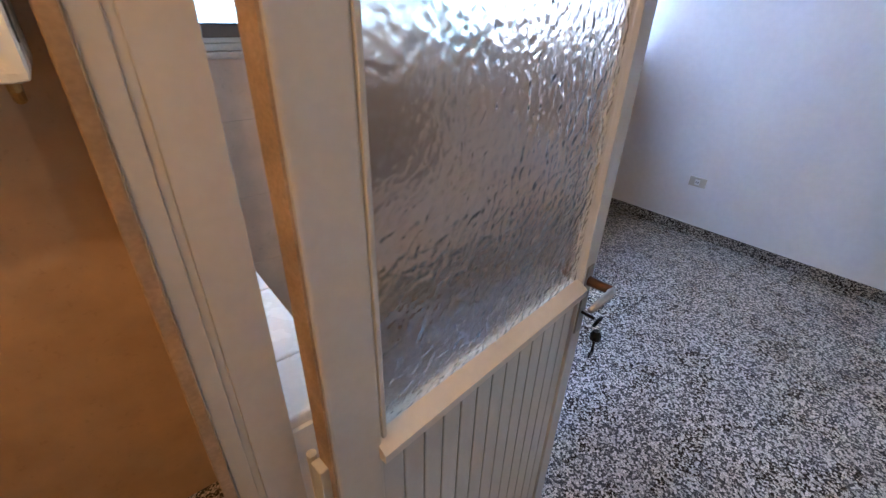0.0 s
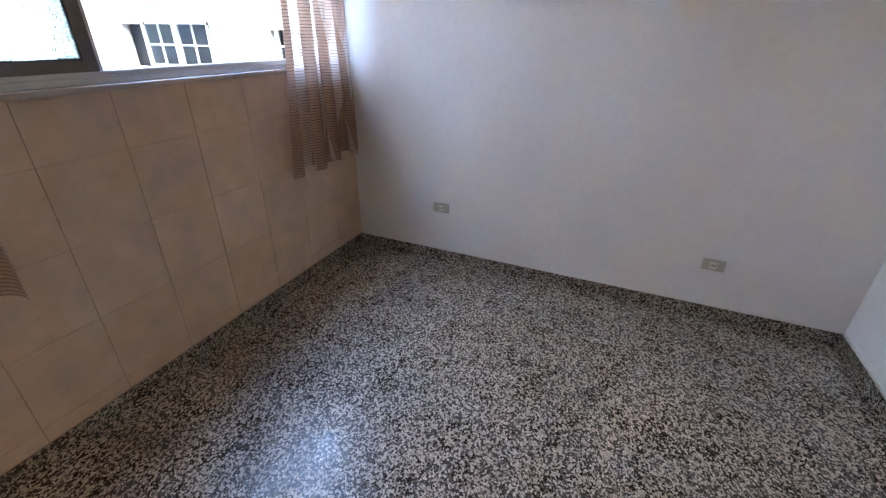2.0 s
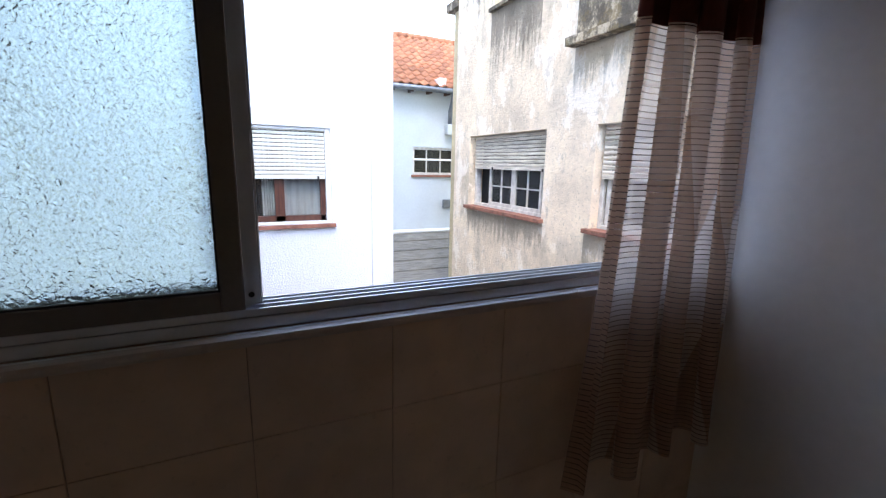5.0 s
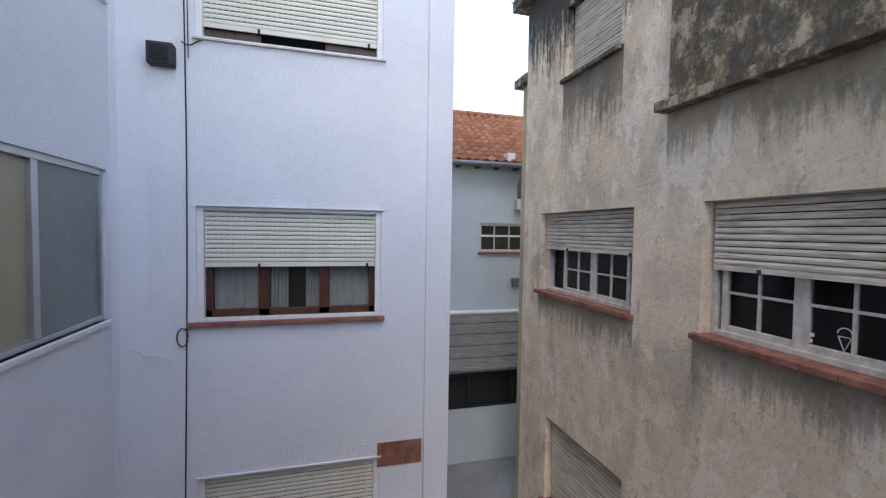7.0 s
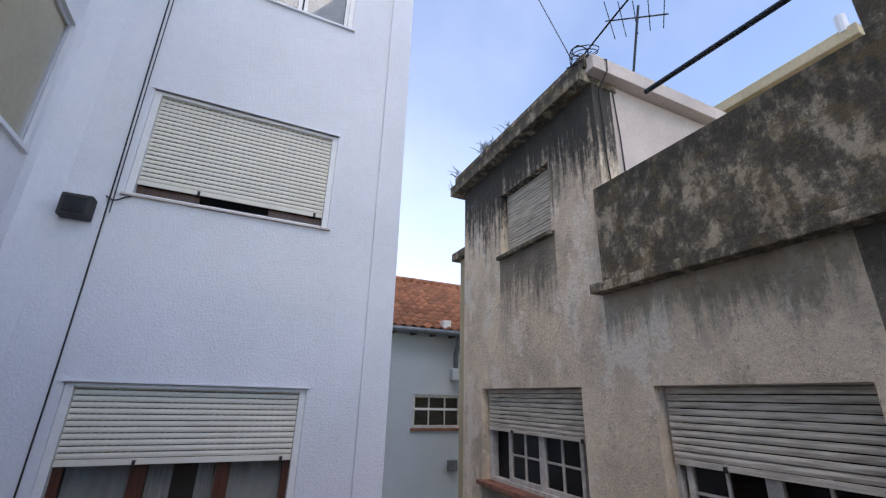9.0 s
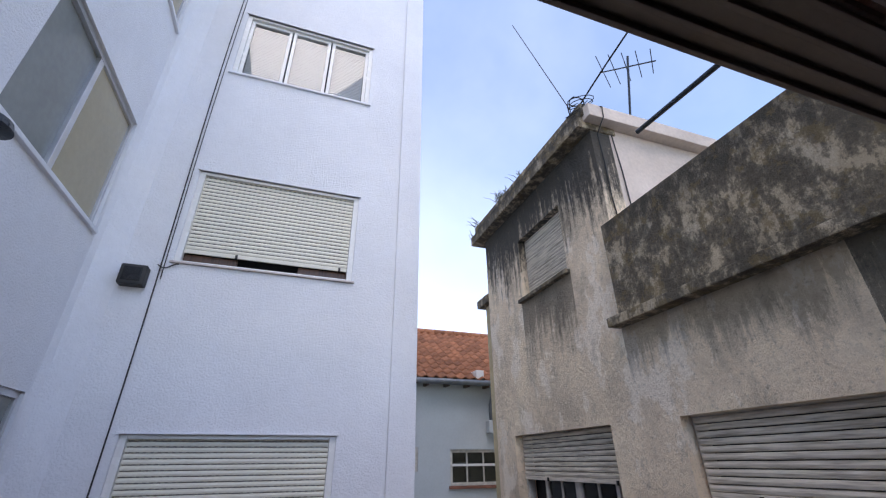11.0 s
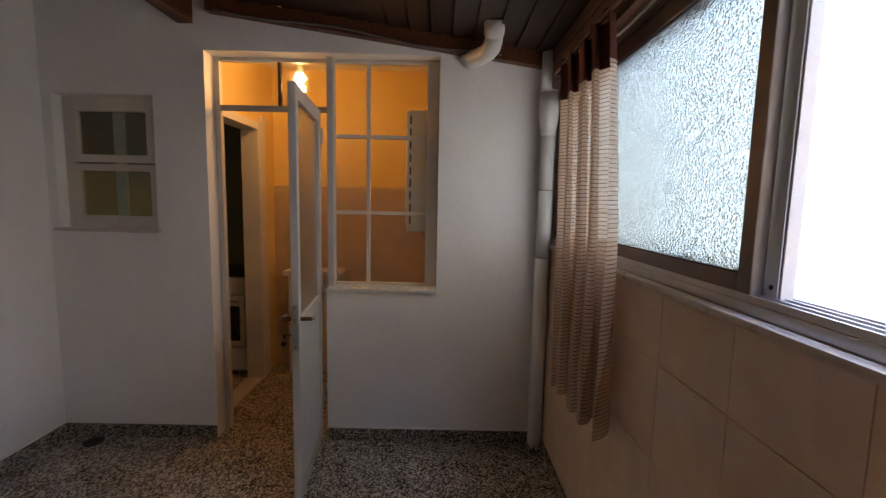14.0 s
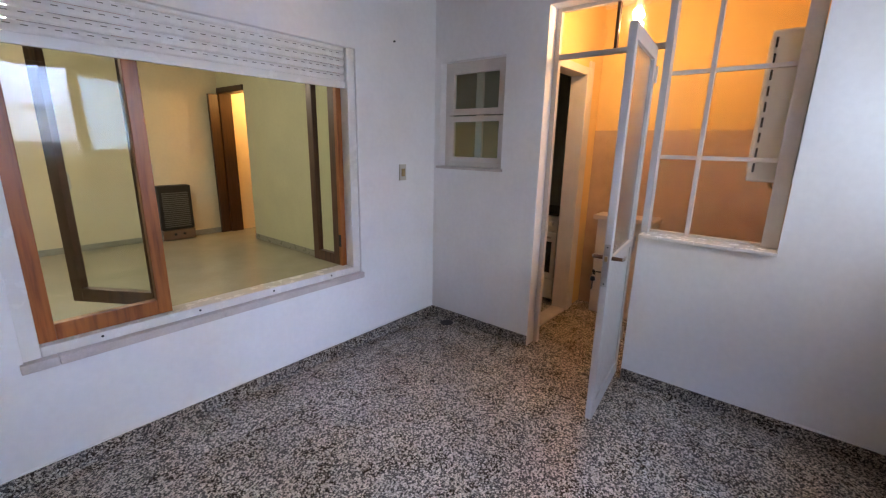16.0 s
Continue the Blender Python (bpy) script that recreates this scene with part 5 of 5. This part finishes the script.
part("parapet", slab("x", BX5 - 0.09, BX5 + 0.12, 1.0, 6.30, 3.1, 4.18), M_MOSSY, OB, "black mossy terrace parapet")
part("parapet_ledge", boxes(((BX5 - 0.16, 1.0, 3.0), (BX5 + 0.0, 6.42, 3.1)), bev=0.012), M_MOSSY, OB)
part("pier", boxes(((BX5 - 0.085, 2.6, 4.0), (BX5 + 0.4, 3.92, 7.4)), bev=0.01), M_MOSSY, OB)
part("back_pier", boxes(((BX5 + 0.1, TALL1 + 0.01, GZ), (BX5 + 6, TALL1 + 0.36, 4.4)), bev=0.01), M_OCHRE, OB)
part("back_cap", boxes(((BX5 - 0.02, TALL1 + 0.01, 4.4), (BX5 + 6, TALL1 + 0.5, 4.55)), bev=0.01), M_MOSSY, OB)


def old_window(ya, yb, za, zb, shutter_low, cols, parent, pitch=0.056, sill_mat=M_TERRACOTTA):
    w = yb - ya
    holder = part("window", boxes(((0, 0.13, za), (0.05, 0.24, zb)), ((w - 0.05, 0.13, za), (w, 0.24, zb)), ((0.05, 0.13, zb - 0.05), (w - 0.05, 0.24, zb)), ((0.05, 0.13, za), (w - 0.05, 0.24, za + 0.05)), bev=0.006), M_OLDWOOD, parent)
    holder.matrix_world = pose(BX5, yb, 0, 0, 0, -90)
    # near-black sheet, the room's shade put into its colour
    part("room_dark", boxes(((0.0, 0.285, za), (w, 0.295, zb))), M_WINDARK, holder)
    roller(holder, 0.04, w - 0.04, shutter_low, zb - 0.01, 0.11, pitch, M_OLDSLAT, 0.003, 0.004, False)
    if cols:
        step = w * 0.5 / cols
        inner0, inner1 = (0.22 * w, 0.9 * w) if cols == 1 else (0.09, w - 0.09)
        half = (inner0 + inner1) / 2
        for p, q in ((inner0, half), (half, inner1)):
            sash = part("sash", frame_bm(p, q, za + 0.05, shutter_low + 0.1, 0.055, 0.15, 0.2, 0.004), M_OLDWOOD, holder)
            part("glazing_bar", boxes((((p + q) / 2 - 0.012, 0.16, za + 0.1), ((p + q) / 2 + 0.012, 0.19, shutter_low + 0.05)), bev=0.002), M_OLDWOOD, sash)
            zm = za + 0.1 + (shutter_low - za - 0.1) * (0.5 if cols == 1 else 0.6)
            part("glazing_bar", boxes(((p + 0.055, 0.162, zm - 0.011), (q - 0.055, 0.188, zm + 0.011)), bev=0.002), M_OLDWOOD, sash)
            pane_of("pane", p + 0.05, q - 0.05, za + 0.1, shutter_low + 0.06, 0.176, M_DIMGLASS, sash)
    for i in range(int((w + 0.1) / 0.24) + 1):
        part("sill_tile", boxes(((-0.05 + 0.24 * i, -0.075, za - 0.05), (min(w + 0.05, 0.187 + 0.24 * i), 0.13, za + 0.006)), bev=0.008), sill_mat, holder)
    return holder
old_window(6.84, 8.98, 0.87, 2.09, 1.53, 1, OB)
old_window(4.42, 5.93, 0.87, 2.09, 1.47, 2, OB)
old_window(7.15, 8.34, 3.99, 5.02, 4.0, 0, OB, 0.048, M_MOSSY)
old_window(6.9, 8.66, -2.4, -1.08, -2.3, 0, OB)
# white drawings on the dark pane: a cone with a scoop, and a small flower
DEC = thing("window_drawing", "white ice-cream cone and flower stickers on the dark pane", "sticker", pose(BX5, 5.93, 0, 0, 0, -90))
part("cone", rod([(0.99, 0.172, 1.08), (1.03, 0.172, 0.98), (1.07, 0.172, 1.08), (0.99, 0.172, 1.08)], 0.004, 6), M_ENAMEL, DEC)
part("scoop", rod([(1.03 + 0.045 * math.cos(a), 0.172, 1.10 + 0.045 * math.sin(a)) for a in [i * 0.45 for i in range(8)]], 0.004, 6), M_ENAMEL, DEC)
part("flower", boxes(*[((0.8 + dx - 0.014, 0.170, 1.03 + dz - 0.014), (0.8 + dx + 0.014, 0.174, 1.03 + dz + 0.014)) for dx, dz in ((0, 0), (0.025, 0.02), (-0.025, 0.02), (0.015, -0.025), (-0.015, -0.025))]), M_ENAMEL, DEC)
# weeds on the cornice
rnd = random.Random(5)
bm = bmesh.new()
for k in range(100):
    y = rnd.choice((9.72, 9.6, 8.6, 8.5, 7.9)) + rnd.gauss(0, 0.07)
    b = Vector((BX5 - 0.15 + rnd.uniform(-0.05, 0.12), y, 5.99 if y < TALL1 + 0.14 else 5.8))
    tip = b + Vector((rnd.gauss(-0.04, 0.09), rnd.gauss(0.02, 0.09), rnd.uniform(0.04, 0.16)))
    tube(bm, [b, (b + tip) / 2 + Vector((0, 0, 0.03)), tip], [0.006, 0.005, 0.001], 4)
tagged(part("cornice_weeds", bm, M_GRASS), "dry weeds growing on the cornice", "weeds", kind="stuff")
# aerial, pole and wires
AE = thing("roof_aerial", "thin metal television aerial on the flat roof", "aerial")
ax_, ay_ = 6.0, 5.98
part("mast", rod([(ax_, ay_ + 0.12, 5.93), (ax_, ay_ - 0.1, 6.85)], 0.016, 8), M_DUCT, AE)
part("boom", rod([(ax_ - 0.1, ay_ + 0.35, 6.98), (ax_ + 0.1, ay_ - 0.4, 6.45)], 0.010, 6), M_DUCT, AE)
for k in range(5):
    c = Vector((ax_ - 0.08, ay_ + 0.3, 6.95)).lerp(Vector((ax_ + 0.08, ay_ - 0.36, 6.48)), k / 4)
    h = 0.26 - 0.03 * k
    part("element", rod([c + Vector((-h * 0.7, -0.1, h * 0.6)), c + Vector((h * 0.7, 0.1, -h * 0.6))], 0.006, 6), M_DUCT, AE)
cable("wall_cable", [(5.35, 6.2, 6.0), (5.44, 6.16, 5.98), (5.5, 6.06, 5.9), (5.5, 6.075, 5.74), (5.47, 6.21, 5.55), (5.5, 6.225, 5.1), (5.49, 6.225, 4.6), (5.52, 6.225, 4.16)], 0.009, "black cable hanging over the cornice down the pale wall")
cable("wall_cable", [(5.3 + 0.12 * math.cos(a * 1.1), 6.2 + 0.13 * math.sin(a), 6.06 + 0.06 * math.cos(a * 0.7)) for a in [i * 0.5 for i in range(32)]], 0.006, "loose coil of black wire on the cornice corner")
cable("overhead_wire", [(5.3, 6.42 + 0.095 * k, 6.1 + 0.28 * k) for k in range(13)], 0.008, "black wire climbing into the sky")
cable("overhead_wire", [(5.3, 6.25 - 0.3 * k, 6.02 - 0.015 * k - 0.004 * k * k + 0.09 * k) for k in range(9)], 0.012, "black wire strung along the roof edge")
cable("overhead_wire", [(BX5 - 0.14 + 0.06 * math.cos(a * 1.9), 6.3 + 0.16 * math.cos(a), 6.02 + 0.12 * math.sin(a)) for a in [i * 0.5 for i in range(26)]], 0.007, "coil of wire on the cornice corner")
cable("overhead_wire", [(BX5 + 0.32, 6.215, 5.6), (BX5 + 0.36, 6.22, 5.0), (BX5 + 0.37, 6.222, 4.4), (BX5 + 0.37, 6.222, 4.19)], 0.009, "black wire down the pink wall")
tagged(part("roof_pole", rod([(5.22, 5.42, 4.83), (5.22, 2.9, 4.64)], 0.026, 10), M_DUCT), "dark metal pole reaching over the yard", "pole")
# ochre building beyond the terrace
YB = thing("ochre_building", "ochre rendered building with a stained parapet, far behind", "building")
part("wall", boxes(((9.2, 4.95, 2.0), (14, 8.5, 6.85))), M_OCHRE, YB)
part("parapet", boxes(((9.05, 4.85, 6.85), (14.1, 8.6, 7.05)), bev=0.02), M_OCHRE, YB)
part("standpipe", rod([(9.1, 5.0, 7.0), (9.1, 5.0, 7.3)], 0.07, 12), M_PVC, YB)

# house with the clay roof at the end of the yard
HY = 12.65
HS = thing("tiled_house", "grey-white house with a clay tile roof and gutter", "house")
HW = [(5.70, 6.92, 1.30, 2.01), (4.66, 4.96, 1.58, 2.06)]
part("wall", slab("y", HY, HY + 0.2, 1.0, 9.5, GZ, 3.45, HW), M_HOUSEWALL, HS)
part("back_wall", boxes(((1.0, HY + 6, GZ), (9.5, HY + 6.2, 3.45))), M_HOUSEWALL, HS)
for a, b, z0, z1 in HW:
    fr = part("window", frame_bm(a, b, z0, z1, 0.06, HY + 0.03, HY + 0.1), M_OLDWOOD, HS)
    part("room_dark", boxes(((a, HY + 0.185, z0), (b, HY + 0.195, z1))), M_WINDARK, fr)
    if b - a > 0.5:
        for f in (0.34, 0.67):
            part("glazing_bar", boxes(((a + (b - a) * f - 0.015, HY + 0.05, z0 + 0.06), (a + (b - a) * f + 0.015, HY + 0.08, z1 - 0.06)), bev=0.003), M_OLDWOOD, fr)
        part("glazing_bar", boxes(((a + 0.06, HY + 0.045, (z0 + z1) / 2 + 0.02), (b - 0.06, HY + 0.085, (z0 + z1) / 2 + 0.07)), bev=0.003), M_ENAMEL, fr)
        part("sill", boxes(((a - 0.04, HY - 0.05, z0 - 0.06), (b + 0.04, HY + 0.03, z0)), bev=0.006), M_TERRACOTTA, fr)
    pane_of("pane", a + 0.05, b - 0.05, z0 + 0.05, z1 - 0.05, HY + 0.065, M_CLEAR, fr)
part("meter_box", boxes(((6.58, HY - 0.1, 0.42), (6.8, HY, 0.64)), bev=0.01), M_ZINC, HS)
part("gutter", rod([(3.0, HY - 0.32, 3.42), (9.0, HY - 0.32, 3.42)], 0.07, 12), M_ZINC, HS, smooth=True)
part("soffit", boxes(((2.5, HY - 0.3, 3.42), (9.5, HY - 0.002, 3.455))), M_PLANK, HS)
for k in range(14):
    part("rafter_end", boxes(((3.05 + 0.5 * k, HY - 0.27, 3.33), (3.12 + 0.5 * k, HY - 0.002, 3.419)), bev=0.006), M_DARKWOOD, HS)
part("rain_pipe", rod([(6.72, HY - 0.3, 3.38), (6.72, HY - 0.2, 3.15), (6.72, HY - 0.09, 2.95), (6.72, HY - 0.09, 2.45)], 0.06, 12), M_ZINC, HS, smooth=True)
part("rain_head", boxes(((6.6, HY - 0.18, 2.35), (6.84, HY - 0.002, 2.62)), bev=0.02), M_HOUSEWALL, HS)
SL, CT = math.radians(31), 0.31
bm = bmesh.new()
va = [bm.verts.new((x, y, z)) for x in (2.5, 9.5) for y, z in ((HY - 0.33, 3.47), (HY + 3.0, 3.47 + 3.33 * math.tan(SL)), (HY + 6.4, 3.47), (HY + 3.0, 3.40 + 3.0 * math.tan(SL)))]
for q in ((0, 1, 2, 3), (7, 6, 5, 4), (0, 4, 5, 1), (1, 5, 6, 2), (2, 6, 7, 3), (3, 7, 4, 0)):
    bm.faces.new([va[i] for i in q])
roof = part("roof", bm, M_ROOFTILE, HS)
bm = bmesh.new()
us = [(0.24 * i / 8, 0.028 * math.cos(2 * math.pi * i / 8) + 0.014) for i in range(9)]
rows = [[bm.verts.new((u, v, w + dz)) for u, w in us] for v, dz in ((0.0, 0.03), (0.36, 0.0))]
low = [bm.verts.new((u, 0.0, w + 0.01)) for u, w in us]
for i in range(8):
    bm.faces.new((rows[0][i], rows[0][i + 1], rows[1][i + 1], rows[1][i]))
    bm.faces.new((low[i], low[i + 1], rows[0][i + 1], rows[0][i]))
tile0 = part("roof_tile", bm, M_ROOFTILE, roof, smooth=True)
first = True
for r in range(13):
    for c in range(22):
        o = tile0 if first else new("roof_tile", tile0.data)
        first = False
        o.parent = roof
        d = -0.02 + r * CT * 0.97
        o.matrix_basis = pose(3.6 + 0.236 * c, HY - 0.33 + d * math.cos(SL), 3.485 + d * math.sin(SL), 31, 0, 0)
for k in range(18):
    part("ridge_tile", rod([(3.4 + 0.32 * k, HY + 2.98, 3.5 + 3.33 * math.tan(SL)), (3.75 + 0.32 * k, HY + 2.98, 3.51 + 3.33 * math.tan(SL))], [0.11, 0.095], 12), M_ROOFTILE, roof, smooth=True)
part("flashing", boxes(((6.28, HY - 0.3, 3.5), (6.48, HY + 0.1, 3.72)), bev=0.02), M_ENAMEL, HS)
# lean-to of planks before it
LT = thing("lean_to", "grey plank lean-to roof with a dark glazed strip below", "shed")
lt0, lt1 = 3.42, 7.2
part("wall", boxes(((lt0, 11.3, GZ), (lt1, 11.5, -1.95))), M_HOUSEWALL, LT)
part("glazed_strip", boxes(((lt0, 11.36, -1.95), (lt1, 11.4, -1.2))), M_WINDARK, LT)
for x in (4.0, 4.98, 5.98, 6.9):
    part("post", boxes(((x, 11.3, -1.95), (x + 0.08, 11.38, -1.28)), bev=0.006), M_DUCT, LT)
part("rail", boxes(((lt0, 11.29, -1.3), (lt1, 11.38, -1.2)), ((lt0, 11.29, -2.0), (lt1, 11.38, -1.93)), bev=0.006), M_DUCT, LT)
for k in range(5):
    f0, f1 = k / 5, (k + 1) / 5
    y0_, y1_ = 11.2 + 1.4 * f0, 11.2 + 1.4 * f1
    z0_, z1_ = -1.18 + 0.95 * f0, -1.18 + 0.95 * f1
    bm = bmesh.new()
    vs = [bm.verts.new((x, y, z + dz)) for x in (lt0, lt1) for y, z, dz in ((y0_ - 0.02, z0_, 0.0), (y1_, z1_, -0.02), (y1_, z1_, 0.02), (y0_ - 0.02, z0_, 0.04))]
    for q in ((0, 1, 2, 3), (7, 6, 5, 4), (0, 4, 5, 1), (1, 5, 6, 2), (2, 6, 7, 3), (3, 7, 4, 0)):
        bm.faces.new([vs[i] for i in q])
    part("plank", bm, M_PLANK, LT)
    part("batten", rod([(lt0, y0_ - 0.025, z0_ - 0.015), (lt1, y0_ - 0.025, z0_ - 0.015)], 0.016, 6), M_DUCT, LT)
part("top_pipe", rod([(lt0, HY - 0.08, -0.18), (lt1, HY - 0.08, -0.2)], 0.06, 12), M_PVC, LT, smooth=True)

# ---- tiles of the floor and of the wall under the window ----
FT = 0.306
XS = [0.0] + [x for x in [0.04 + FT * k for k in range(11)] if 0.02 < x < RX] + [RX]
YS = [-0.0] + [y for y in [-0.024 + FT * k for k in range(11)] if 0.02 < y < RY] + [RY]
floor = structure("floor", slab("z", -0.0115, -0.004, -0.139, RX, 0.0, RY), M_GROUT, "grey terrazzo tile floor with large pale chips", "floor")
made = {}
for i in range(len(XS) - 1):
    for j in range(len(YS) - 1):
        w, d = XS[i + 1] - XS[i], YS[j + 1] - YS[j]
        k = (round(w, 3), round(d, 3))
        if k not in made:
            made[k] = part("floor_tile", boxes(((0.0004, 0.0004, -0.0038), (w - 0.0004, d - 0.0004, 0.0))), M_TERRAZZO, floor)
            made[k].location = (XS[i], YS[j], 0)
        else:
            again(made[k], "floor_tile", floor, (XS[i], YS[j], 0))
tile = part("floor_tile", boxes(((-0.139, 0.955, -0.0038), (-0.0005, 1.628, 0.0))), M_TERRAZZO, floor)
TX = [0.0] + [0.148 + 0.2985 * k for k in range(10)] + [RX]
TZ = [0.08, 0.147, 0.446, 0.745, 1.042, 1.2525]
tiled = structure("wall_tiling", slab("y", RY + 0.003, RY + 0.007, 0.0, RX, 0.0, 1.2525), M_GROUT, "beige square ceramic tiles under the sliding window", "wall")
made = {}
for i in range(len(TX) - 1):
    for j in range(len(TZ) - 1):
        w, h = TX[i + 1] - TX[i], TZ[j + 1] - TZ[j]
        k = (round(w, 3), round(h, 3))
        if k not in made:
            made[k] = part("wall_tile", boxes(((0.001, RY - 0.0015, 0.001), (w - 0.001, RY + 0.003, h - 0.001)), bev=0.0012), M_TILE, tiled)
            made[k].location = (TX[i], 0, TZ[j])
        else:
            again(made[k], "wall_tile", tiled, (TX[i], 0, TZ[j]))
